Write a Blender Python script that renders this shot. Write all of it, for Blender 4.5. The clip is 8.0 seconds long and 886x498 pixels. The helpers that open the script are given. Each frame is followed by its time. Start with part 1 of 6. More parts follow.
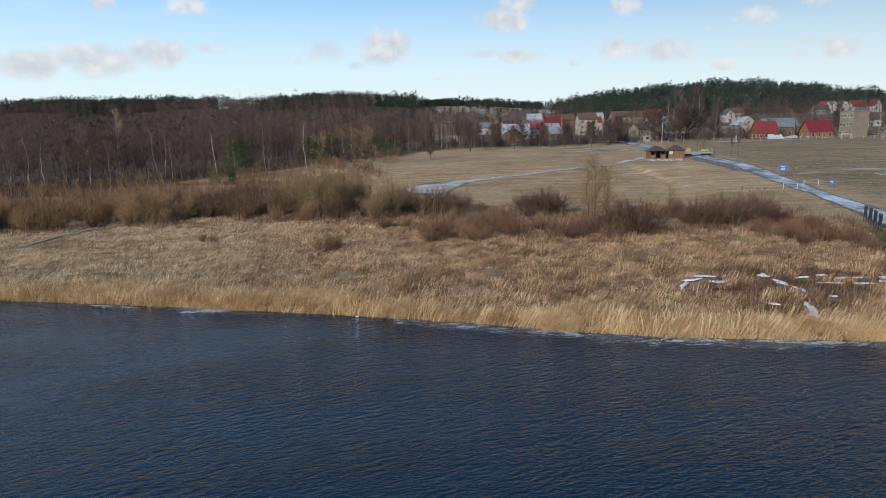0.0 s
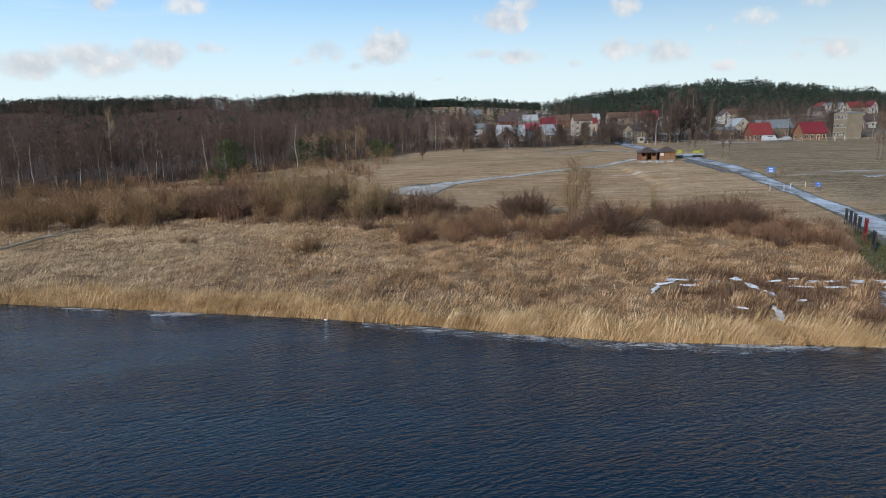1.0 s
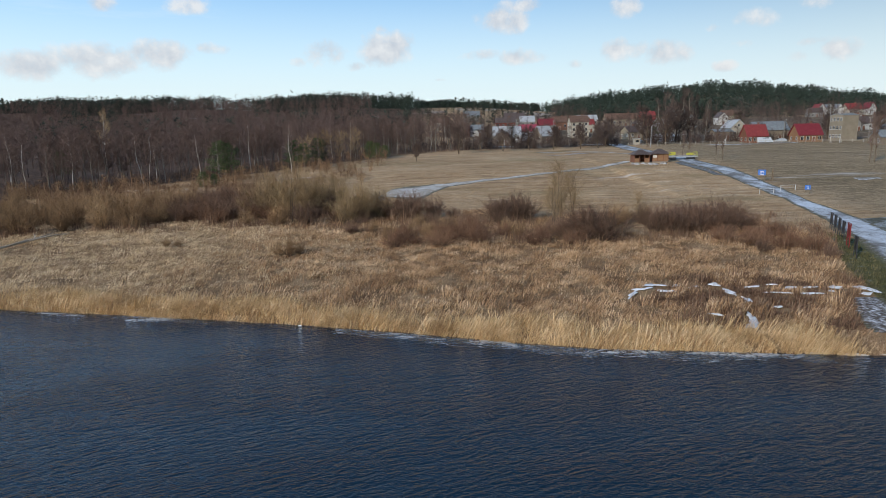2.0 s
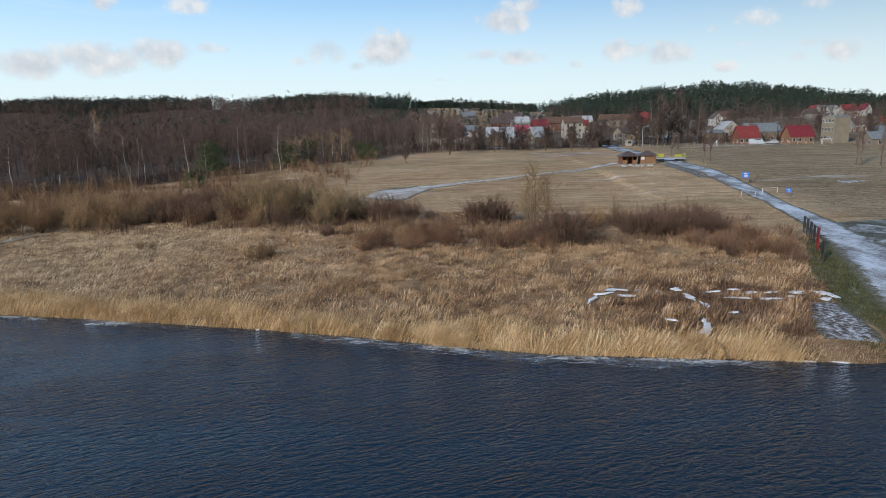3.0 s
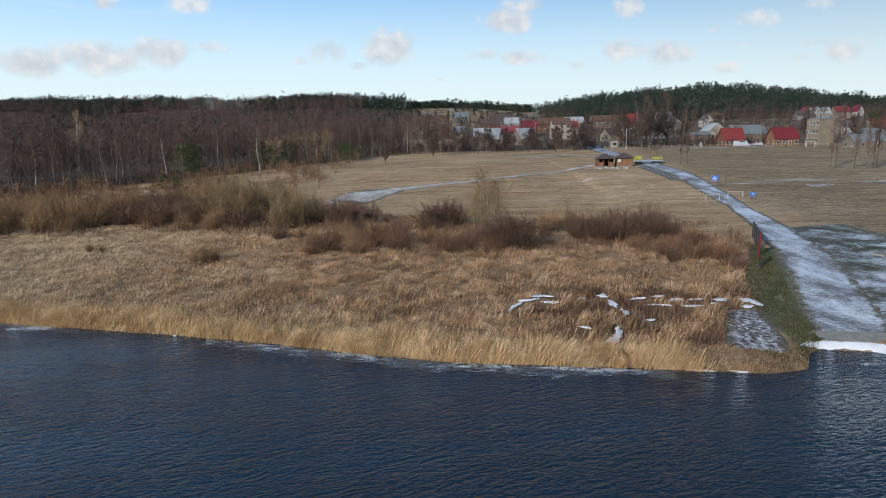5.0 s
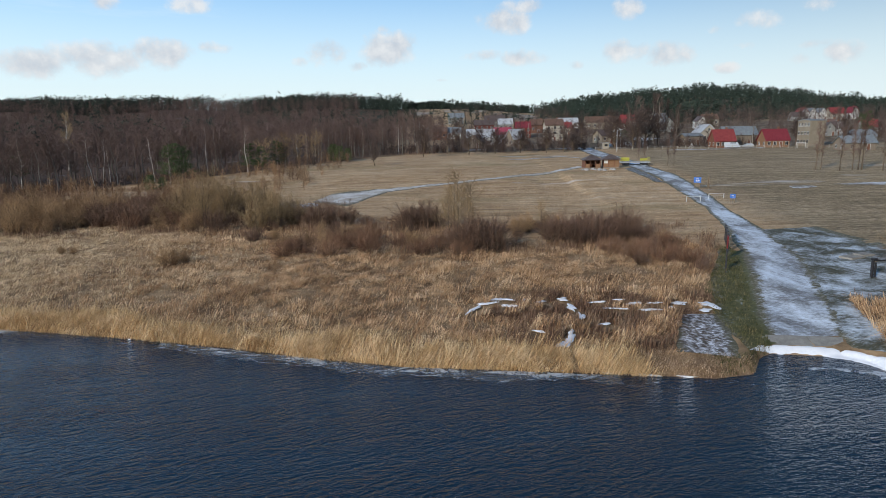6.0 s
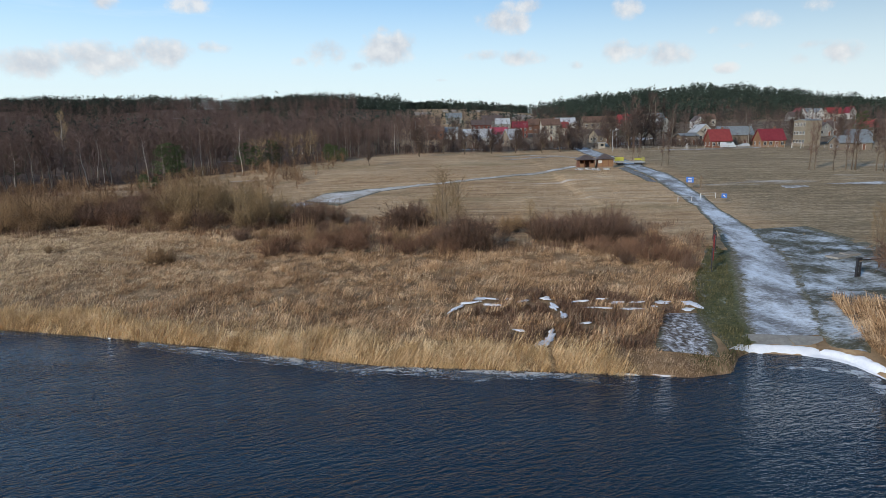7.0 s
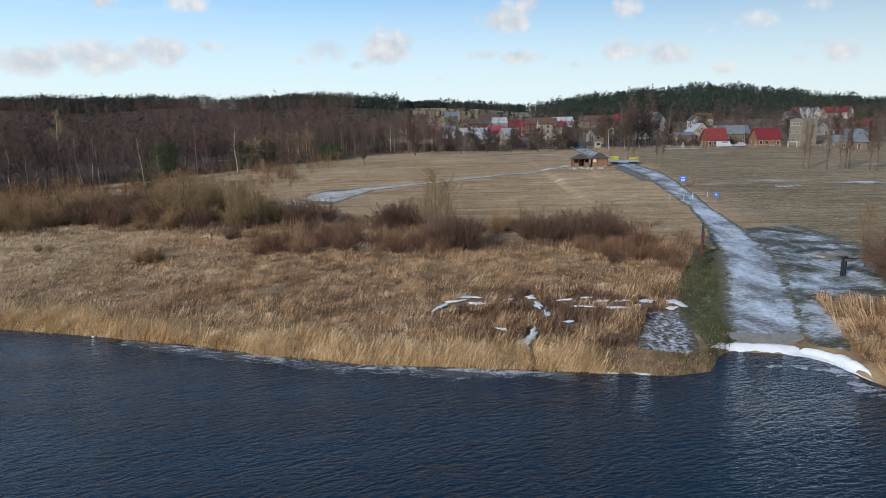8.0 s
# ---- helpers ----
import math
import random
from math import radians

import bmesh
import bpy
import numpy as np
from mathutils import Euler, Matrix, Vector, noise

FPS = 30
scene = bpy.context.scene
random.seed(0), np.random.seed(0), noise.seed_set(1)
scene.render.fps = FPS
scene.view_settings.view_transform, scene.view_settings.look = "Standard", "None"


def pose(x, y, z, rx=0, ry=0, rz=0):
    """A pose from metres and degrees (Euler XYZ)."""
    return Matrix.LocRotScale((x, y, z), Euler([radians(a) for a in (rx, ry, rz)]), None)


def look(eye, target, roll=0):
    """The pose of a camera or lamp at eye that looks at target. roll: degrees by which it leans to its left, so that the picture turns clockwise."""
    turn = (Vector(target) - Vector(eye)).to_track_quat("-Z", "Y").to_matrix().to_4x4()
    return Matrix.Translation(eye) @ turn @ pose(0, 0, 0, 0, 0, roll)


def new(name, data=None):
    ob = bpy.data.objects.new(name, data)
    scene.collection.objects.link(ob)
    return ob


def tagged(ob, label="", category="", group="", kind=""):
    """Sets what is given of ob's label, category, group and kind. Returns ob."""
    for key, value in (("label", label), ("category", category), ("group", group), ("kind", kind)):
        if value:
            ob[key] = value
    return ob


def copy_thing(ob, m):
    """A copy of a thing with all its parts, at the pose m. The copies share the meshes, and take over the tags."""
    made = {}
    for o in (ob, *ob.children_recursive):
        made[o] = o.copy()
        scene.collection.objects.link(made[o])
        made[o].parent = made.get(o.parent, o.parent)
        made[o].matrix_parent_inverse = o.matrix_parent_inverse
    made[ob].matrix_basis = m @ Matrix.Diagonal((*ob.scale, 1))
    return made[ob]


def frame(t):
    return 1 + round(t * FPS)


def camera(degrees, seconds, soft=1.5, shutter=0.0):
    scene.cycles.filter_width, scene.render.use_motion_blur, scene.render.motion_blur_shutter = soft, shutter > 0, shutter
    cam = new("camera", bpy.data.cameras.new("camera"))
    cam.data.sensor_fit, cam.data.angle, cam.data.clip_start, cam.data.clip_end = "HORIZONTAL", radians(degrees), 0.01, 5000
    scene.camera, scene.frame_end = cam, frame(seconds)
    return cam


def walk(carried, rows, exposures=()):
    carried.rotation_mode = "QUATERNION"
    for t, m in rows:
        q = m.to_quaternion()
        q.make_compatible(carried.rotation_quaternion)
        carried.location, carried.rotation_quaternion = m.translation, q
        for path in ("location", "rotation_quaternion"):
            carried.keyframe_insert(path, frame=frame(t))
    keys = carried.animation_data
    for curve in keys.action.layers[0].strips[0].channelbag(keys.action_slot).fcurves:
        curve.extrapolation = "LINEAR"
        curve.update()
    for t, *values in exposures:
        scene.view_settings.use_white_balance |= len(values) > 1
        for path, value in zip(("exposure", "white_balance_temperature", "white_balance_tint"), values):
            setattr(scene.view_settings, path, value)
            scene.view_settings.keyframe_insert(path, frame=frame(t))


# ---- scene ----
cam = camera(72.8, 8.0, soft=0.55)
METRES, EYE, TILT, LEAN, TURN = 20.0, 13.7, -11.0, 1.4, 0.0
ROWS = [
    (0.0, 0.0, 0.0, 0.0, 0.0, 0.0, -0.0),
    (0.5, 0.0524, 0.002, 0.0033, 0.05, 0.02, -0.04),
    (1.0, 0.1182, 0.0052, 0.0111, -0.01, 0.05, -0.07),
    (1.5, 0.1557, 0.0117, 0.0218, -0.0, 0.09, -0.09),
    (3.0, 0.3785, 0.0133, 0.0502, 0.04, 0.08, -0.26),
    (3.5, 0.4431, 0.0169, 0.0604, 0.03, 0.09, -0.28),
    (4.0, 0.5065, 0.0177, 0.0651, 0.06, 0.08, -0.31),
    (4.5, 0.5931, 0.0175, 0.0699, 0.1, 0.06, -0.39),
    (6.0, 0.8626, 0.0239, 0.0901, 0.09, 0.12, -0.49),
    (6.5, 0.902, 0.0286, 0.0899, 0.09, 0.14, -0.48),
    (7.0, 0.9324, 0.0291, 0.0867, 0.04, 0.12, -0.51),
    (7.5, 0.9621, 0.0274, 0.0849, 0.05, 0.06, -0.53),
    (8.0, 0.9925, 0.0266, 0.085, -0.03, 0.04, -0.54),
]
walk(cam, [(t, pose(0, 0, EYE, TILT, LEAN, TURN) @ pose(METRES * x, METRES * y, METRES * z, 90 + pitch, roll, yaw)) for t, x, y, z, yaw, pitch, roll in ROWS])

# ---- world, sun and sky ----
SUN_ELEV, SUN_AZ = 23.0, 222.0       # degrees; azimuth clockwise from +y (the view's way)
SKY_STRENGTH, SUN_STRENGTH = 0.108, 3.0
scene.view_settings.exposure = 0.18
world = bpy.data.worlds.new("sky")
scene.world = world
world.use_nodes = True
wt = world.node_tree
wt.nodes.clear()


def wn(kind, interpolation=""):
    n = wt.nodes.new(kind)
    if interpolation:
        n.interpolation_type = interpolation
    return n


def wmath(op, a, b=None, c=None, clamp=False):
    n = wt.nodes.new("ShaderNodeMath")
    n.operation, n.use_clamp = op, clamp
    for i, v in enumerate((a, b, c)):
        if v is None:
            continue
        if isinstance(v, (int, float)):
            n.inputs[i].default_value = v
        else:
            wt.links.new(v, n.inputs[i])
    return n.outputs[0]


sky = wn("ShaderNodeTexSky")
sky.sky_type, sky.sun_disc = "NISHITA", False
sky.sun_elevation, sky.sun_rotation = radians(SUN_ELEV), radians(SUN_AZ)
sky.air_density, sky.dust_density, sky.ozone_density, sky.altitude = 1.0, 0.8, 1.6, 50
coord = wn("ShaderNodeTexCoord")
sep = wn("ShaderNodeSeparateXYZ")
wt.links.new(coord.outputs["Generated"], sep.inputs[0])
dx, dy, dz = sep.outputs
azim = wmath("MULTIPLY", wmath("ARCTAN2", dx, dy), 180 / math.pi)      # degrees to the right of +y
elev = wmath("MULTIPLY", wmath("ARCSINE", dz), 180 / math.pi)
warp = wn("ShaderNodeTexNoise")
warp.inputs["Scale"].default_value, warp.inputs["Detail"].default_value, warp.inputs["Roughness"].default_value = 26, 7, 0.62
wt.links.new(coord.outputs["Generated"], warp.inputs["Vector"])
puff = wmath("SUBTRACT", warp.outputs[0], 0.5)
# cumulus: azimuth, elevation, half width, half height in degrees, density
CLOUDS = [(-33.2, 5.7, 3.3, 1.3, 0.9), (-29.0, 6.3, 4.1, 1.6, 0.95), (-24.2, 6.9, 3.0, 1.4, 0.9), (-20.2, 7.5, 1.4, 0.6, 0.6), (-27.9, 10.6, 1.4, 0.7, 0.7), (-21.7, 10.9, 2.1, 0.8, 0.75), (-10.7, 7.2, 2.1, 1.2, 0.75), (-12.9, 6.5, 0.9, 0.5, 0.6), (-4.8, 7.5, 3.0, 1.8, 1), (-7.9, 6.1, 1.0, 0.5, 0.6), (-5.3, 9.2, 0.7, 0.5, 0.5), (3.4, 6.9, 2.0, 0.6, 0.75), (7.3, 6.6, 2.4, 0.8, 0.8), (5.5, 9.7, 2.8, 1.3, 0.85)]
CLOUDS += [(7.0, 10.9, 2.2, 0.7, 0.7), (-0.2, 4.8, 0.7, 0.2, 0.5), (11.9, 5.8, 0.7, 0.4, 0.5), (16.2, 10.3, 1.4, 1.0, 0.75), (16.3, 6.8, 2.4, 1.1, 0.95), (19.7, 6.3, 2.3, 1.3, 0.95), (26.8, 8.6, 2.0, 1.0, 0.75), (24.4, 5.0, 1.1, 0.5, 0.7), (25.7, 6.7, 1.0, 0.5, 0.5), (30.5, 6.4, 1.6, 0.5, 0.65), (29.7, 5.4, 1.1, 0.6, 0.65), (32.4, 5.7, 1.8, 1.1, 0.9), (30.6, 9.3, 1.4, 0.6, 0.6), (23.3, 8.1, 0.6, 0.4, 0.5)]
CLOUDS += [(-45, 8, 5, 1.6, 0.9), (46, 8, 5, 1.6, 0.9), (60, 11, 7, 2, 0.8), (-62, 12, 7, 2, 0.8)]
cover = None
for ca, ce, wa, we, dens in CLOUDS:
    u = wmath("DIVIDE", wmath("SUBTRACT", azim, ca), wa)
    v = wmath("DIVIDE", wmath("SUBTRACT", elev, ce), we)
    r = wmath("ADD", wmath("MULTIPLY", u, u), wmath("MULTIPLY", v, v))
    m = wmath("MULTIPLY", wmath("SUBTRACT", 1.0, r), dens)
    cover = m if cover is None else wmath("MAXIMUM", cover, m)
cov = wn("ShaderNodeMapRange", interpolation="SMOOTHSTEP")
cov.inputs[1].default_value, cov.inputs[2].default_value = -0.05, 0.95
cov.inputs[4].default_value = 0.88
wt.links.new(wmath("ADD", cover, wmath("MULTIPLY", puff, 2.6)), cov.inputs[0])
CLOUD_SHADE, CLOUD_LIT, SKYTINT, SKY_GAIN = (4.7, 5.0, 5.5, 1), (6.7, 6.8, 6.9, 1), (6.75, 7.65, 7.95, 1), (0.76, 1.12, 1.36, 1)
# a thin high veil, drawn out sideways
stretch = wn("ShaderNodeMapping")
stretch.inputs["Scale"].default_value = (3.0, 3.0, 22.0)
wt.links.new(coord.outputs["Generated"], stretch.inputs[0])
veil = wn("ShaderNodeTexNoise")
veil.inputs["Scale"].default_value, veil.inputs["Detail"].default_value, veil.inputs["Roughness"].default_value = 1.0, 6, 0.6
wt.links.new(stretch.outputs[0], veil.inputs["Vector"])
vr = wn("ShaderNodeMapRange")
vr.inputs[1].default_value, vr.inputs[2].default_value, vr.inputs[3].default_value, vr.inputs[4].default_value = 0.36, 0.70, 0.25, 0.75
wt.links.new(veil.outputs[0], vr.inputs[0])
haze = wn("ShaderNodeMapRange", interpolation="SMOOTHSTEP")
haze.inputs[1].default_value, haze.inputs[2].default_value, haze.inputs[3].default_value, haze.inputs[4].default_value = 0.0, 17.0, 0.95, 0.0
wt.links.new(elev, haze.inputs[0])
low = wn("ShaderNodeMapRange", interpolation="SMOOTHSTEP")
low.inputs[1].default_value, low.inputs[2].default_value, low.inputs[3].default_value, low.inputs[4].default_value = 13.0, 32.0, 1.0, 0.04
wt.links.new(elev, low.inputs[0])
# the veil thickens towards the west and clears towards the east
west_side = wmath("ADD", 0.52, wmath("MULTIPLY", wmath("COSINE", wmath("MULTIPLY", wmath("ADD", azim, 95.0), math.pi / 180)), 0.5))
thin = wmath("MAXIMUM", wmath("MULTIPLY", wmath("MULTIPLY", vr.outputs[0], low.outputs[0]), west_side), haze.outputs[0])


def wmix(fac, a, b):
    n = wt.nodes.new("ShaderNodeMix")
    n.data_type = "RGBA"
    wt.links.new(fac, n.inputs[0])
    for sock, v in ((n.inputs[6], a), (n.inputs[7], b)):
        if isinstance(v, tuple):
            sock.default_value = v
        else:
            wt.links.new(v, sock)
    return n.outputs[2]


shift = wn("ShaderNodeMapping")
shift.inputs["Location"].default_value = (0.006, 0.0, 0.014)
wt.links.new(coord.outputs["Generated"], shift.inputs[0])
warp2 = wn("ShaderNodeTexNoise")
warp2.inputs["Scale"].default_value, warp2.inputs["Detail"].default_value, warp2.inputs["Roughness"].default_value = 26, 4, 0.55
wt.links.new(shift.outputs[0], warp2.inputs["Vector"])
relief = wmath("ADD", wmath("MULTIPLY", wmath("SUBTRACT", warp.outputs[0], warp2.outputs[0]), 3.0), 0.5, clamp=True)
lit = wmix(relief, CLOUD_SHADE, CLOUD_LIT)
tint = wn("ShaderNodeMix")
tint.data_type, tint.blend_type = "RGBA", "MULTIPLY"
tint.inputs[0].default_value = 1.0
tint.inputs[7].default_value = SKY_GAIN
wt.links.new(sky.outputs[0], tint.inputs[6])
# added gain: clear sky brightened westward, dimmed eastward, to shape the water's light
slant = wn("ShaderNodeVectorMath")
slant.operation = "SCALE"
wt.links.new(tint.outputs[2], slant.inputs[0])
wt.links.new(wmath("ADD", 0.2, wmath("MULTIPLY", west_side, 1.6)), slant.inputs["Scale"])
col = wmix(thin, slant.outputs[0], SKYTINT)
col = wmix(cov.outputs[0], col, lit)
bg = wn("ShaderNodeBackground")
bg.inputs["Strength"].default_value = SKY_STRENGTH
wt.links.new(col, bg.inputs[0])
wo = wn("ShaderNodeOutputWorld")
wt.links.new(bg.outputs[0], wo.inputs[0])

sun = new("sun", bpy.data.lights.new("sun", "SUN"))
sun.data.energy, sun.data.angle, sun.data.color = SUN_STRENGTH, radians(2.0), (1.0, 0.85, 0.69)
sa, se = radians(SUN_AZ), radians(SUN_ELEV)
sun.matrix_world = look((0, 0, 60), (-60 * math.sin(sa) * math.cos(se), -60 * math.cos(sa) * math.cos(se), 60 - 60 * math.sin(se)))

# ---- materials ----
def material(name, rough=0.8, metal=0.0, spec=0.3):
    m = bpy.data.materials.new(name)
    m.use_nodes = True
    b = m.node_tree.nodes["Principled BSDF"]
    b.inputs["Roughness"].default_value, b.inputs["Metallic"].default_value = rough, metal
    b.inputs["Specular IOR Level"].default_value = spec
    return m, m.node_tree, b


def noise_node(nt, scale, detail=4, rough=0.6, vec=None, distort=0.0):
    n = nt.nodes.new("ShaderNodeTexNoise")
    n.inputs["Scale"].default_value, n.inputs["Detail"].default_value = scale, detail
    n.inputs["Roughness"].default_value, n.inputs["Distortion"].default_value = rough, distort
    if vec is not None:
        nt.links.new(vec, n.inputs["Vector"])
    return n.outputs[0]


def place(nt, scale=(1, 1, 1), turn=0.0):
    """Position in metres, stretched."""
    g = nt.nodes.new("ShaderNodeNewGeometry")
    mp = nt.nodes.new("ShaderNodeMapping")
    mp.inputs["Scale"].default_value = scale
    mp.inputs["Rotation"].default_value = (0, 0, turn)
    nt.links.new(g.outputs["Position"], mp.inputs[0])
    return mp.outputs[0]


def local(nt, scale=(1, 1, 1)):
    g = nt.nodes.new("ShaderNodeTexCoord")
    mp = nt.nodes.new("ShaderNodeMapping")
    mp.inputs["Scale"].default_value = scale
    nt.links.new(g.outputs["Object"], mp.inputs[0])
    return mp.outputs[0]


def ramp(nt, fac, stops):
    n = nt.nodes.new("ShaderNodeValToRGB")
    e = n.color_ramp.elements
    while len(e) < len(stops):
        e.new(0.5)
    for s, (p, c) in zip(e, stops):
        s.position, s.color = p, (*c, 1)
    nt.links.new(fac, n.inputs[0])
    return n.outputs[0]


def mixc(nt, fac, a, b, blend="MIX"):
    n = nt.nodes.new("ShaderNodeMix")
    n.data_type, n.blend_type = "RGBA", blend
    for sock, v in ((n.inputs[0], fac), (n.inputs[6], a), (n.inputs[7], b)):
        if isinstance(v, tuple):
            sock.default_value = (*v, 1) if len(v) == 3 else v
        elif isinstance(v, (int, float)):
            sock.default_value = v
        else:
            nt.links.new(v, sock)
    return n.outputs[2]


def mathn(nt, op, a, b=0.0, clamp=False):
    n = nt.nodes.new("ShaderNodeMath")
    n.operation, n.use_clamp = op, clamp
    for i, v in enumerate((a, b)):
        if isinstance(v, (int, float)):
            n.inputs[i].default_value = v
        else:
            nt.links.new(v, n.inputs[i])
    return n.outputs[0]


def span(nt, v, a, b, lo=0.0, hi=1.0):
    n = nt.nodes.new("ShaderNodeMapRange")
    n.interpolation_type = "SMOOTHSTEP"
    for i, x in enumerate((a, b, lo, hi)):
        n.inputs[i + 1].default_value = x
    nt.links.new(v, n.inputs[0])
    return n.outputs[0]


def bump(nt, b, h, strength, dist):
    n = nt.nodes.new("ShaderNodeBump")
    n.inputs["Strength"].default_value, n.inputs["Distance"].default_value = strength, dist
    nt.links.new(h, n.inputs["Height"])
    nt.links.new(n.outputs[0], b.inputs["Normal"])


def randoms(nt):
    return nt.nodes.new("ShaderNodeObjectInfo").outputs["Random"]


def island(nt):
    return nt.nodes.new("ShaderNodeNewGeometry").outputs["Random Per Island"]


def plain(name, c1, c2, scale=3.0, rough=0.75, metal=0.0, grain=0.0, stretch=(1, 1, 1), spec=0.3):
    """Two tones mottled at two scales, in the thing's own space."""
    m, nt, b = material(name, rough, metal, spec)
    v = local(nt, stretch)
    f = mathn(nt, "ADD", mathn(nt, "MULTIPLY", noise_node(nt, scale, 5, 0.65, v), 0.7), mathn(nt, "MULTIPLY", noise_node(nt, scale * 9, 3, 0.6, v), 0.3))
    nt.links.new(ramp(nt, f, [(0.32, c1), (0.68, c2)]), b.inputs["Base Color"])
    if grain:
        bump(nt, b, f, 0.5, grain)
    return m


def attribute(nt, name):
    n = nt.nodes.new("ShaderNodeAttribute")
    n.attribute_name = name
    return n.outputs["Fac"]


def stalks(name, stops, patch=0.25, rough=0.75, trans=0.3, clump=0.6, tone=0.12):
    """Dry stems: each tussock and each stem its own tone, and swathes of tone across the ground."""
    m, nt, b = material(name, rough, 0, 0.2)
    v = place(nt)
    swath = span(nt, mathn(nt, "ADD", mathn(nt, "MULTIPLY", noise_node(nt, patch, 5, 0.6, v), 0.6), mathn(nt, "MULTIPLY", noise_node(nt, 1.1, 3, 0.6, v), 0.4)), 0.3, 0.7)
    f = mathn(nt, "ADD", mathn(nt, "MULTIPLY", island(nt), tone), mathn(nt, "MULTIPLY", attribute(nt, "tone"), clump))
    f = mathn(nt, "ADD", f, mathn(nt, "MULTIPLY", swath, 1.0 - tone - clump))
    nt.links.new(ramp(nt, f, stops), b.inputs["Base Color"])
    if trans:
        t = nt.nodes.new("ShaderNodeBsdfTranslucent")
        nt.links.new(b.inputs["Base Color"].links[0].from_socket, t.inputs[0])
        mx = nt.nodes.new("ShaderNodeMixShader")
        mx.inputs[0].default_value = trans
        out = nt.nodes["Material Output"]
        nt.links.new(b.outputs[0], mx.inputs[1])
        nt.links.new(t.outputs[0], mx.inputs[2])
        nt.links.new(mx.outputs[0], out.inputs[0])
    return m


REED = stalks("golden reed", [(0.15, (0.34, 0.21, 0.105)), (0.5, (0.64, 0.44, 0.225)), (0.85, (0.88, 0.70, 0.45))], 0.35)
# matted straw, its tone raised to carry the sunnier west side
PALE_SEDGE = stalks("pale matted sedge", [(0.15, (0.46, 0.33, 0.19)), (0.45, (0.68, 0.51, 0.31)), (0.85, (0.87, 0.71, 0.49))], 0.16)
# dry sedge, greyed to carry the shade of the east side
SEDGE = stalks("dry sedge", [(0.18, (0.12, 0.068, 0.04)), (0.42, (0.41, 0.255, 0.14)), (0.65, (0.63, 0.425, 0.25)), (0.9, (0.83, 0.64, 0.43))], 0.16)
LITTER = stalks("matted dead sedge", [(0.2, (0.13, 0.08, 0.05)), (0.5, (0.35, 0.235, 0.145)), (0.85, (0.60, 0.45, 0.31))], 0.3)
RUSTY = stalks("rusty sedge", [(0.15, (0.10, 0.06, 0.04)), (0.5, (0.20, 0.12, 0.078)), (0.85, (0.36, 0.245, 0.16))], 0.4)
GREENGRASS = stalks("short green grass", [(0.15, (0.04, 0.048, 0.016)), (0.52, (0.09, 0.09, 0.035)), (0.85, (0.25, 0.20, 0.105))], 0.8)
MEADOWGRASS = stalks("meadow grass", [(0.15, (0.22, 0.14, 0.08)), (0.5, (0.41, 0.28, 0.17)), (0.85, (0.57, 0.44, 0.30))], 0.07)


def woody(name, c1, c2, scale=2.0):
    m, nt, b = material(name, 0.85, 0, 0.15)
    v = local(nt, (1, 1, 0.3))
    f = mathn(nt, "ADD", mathn(nt, "MULTIPLY", noise_node(nt, scale, 4, 0.6, v), 0.6), mathn(nt, "MULTIPLY", randoms(nt), 0.4))
    nt.links.new(ramp(nt, f, [(0.25, c1), (0.75, c2)]), b.inputs["Base Color"])
    return m


def twiggy(name, c1, c2, joined=False):
    """Fine twigs; in a joined wood each tree carries its own tone."""
    m, nt, b = material(name, 0.85, 0, 0.1)
    f = mathn(nt, "ADD", mathn(nt, "MULTIPLY", island(nt), 0.35), mathn(nt, "MULTIPLY", attribute(nt, "tone") if joined else randoms(nt), 0.65))
    nt.links.new(ramp(nt, f, [(0.1, c1), (0.9, c2)]), b.inputs["Base Color"])
    return m


BARK_ALDER = woody("alder bark", (0.09, 0.08, 0.065), (0.24, 0.215, 0.18))
BARK_BIRCH = woody("birch bark", (0.34, 0.31, 0.27), (0.62, 0.58, 0.52), 5)
BARK_WILLOW = woody("willow bark", (0.075, 0.055, 0.04), (0.16, 0.118, 0.08))
TWIG_ALDER = twiggy("alder twigs", (0.0813, 0.055, 0.0469), (0.188, 0.131, 0.109))
TWIG_FAR = twiggy("distant twigs", (0.0655, 0.045, 0.0412), (0.169, 0.119, 0.103), True)
TWIG_WILLOW = twiggy("willow twigs", (0.192, 0.119, 0.0668), (0.402, 0.268, 0.152))
TWIG_DARK = twiggy("dark twigs", (0.0908, 0.0568, 0.0416), (0.219, 0.14, 0.102))
TWIG_RUST = twiggy("rusty twigs", (0.129, 0.0701, 0.0467), (0.269, 0.158, 0.102))
TWIG_OLIVE = twiggy("olive twigs", (0.166, 0.112, 0.0621), (0.347, 0.248, 0.14))
TWIG_FLAT = twiggy("scrub twigs", (0.115, 0.0684, 0.0432), (0.302, 0.194, 0.115), True)
TWIG_TOWN = twiggy("village tree twigs", (0.051, 0.0378, 0.0336), (0.126, 0.093, 0.081))
TWIG_GARDEN = twiggy("garden tree twigs", (0.045, 0.0336, 0.0312), (0.132, 0.096, 0.084), True)
NEEDLE = twiggy("pine needles", (0.0416, 0.0624, 0.026), (0.114, 0.141, 0.0624))
# bluer than the near needles: slight air haze put into the colour
NEEDLE_FAR = twiggy("far pine needles", (0.0211, 0.0322, 0.026), (0.0527, 0.0713, 0.0546), True)


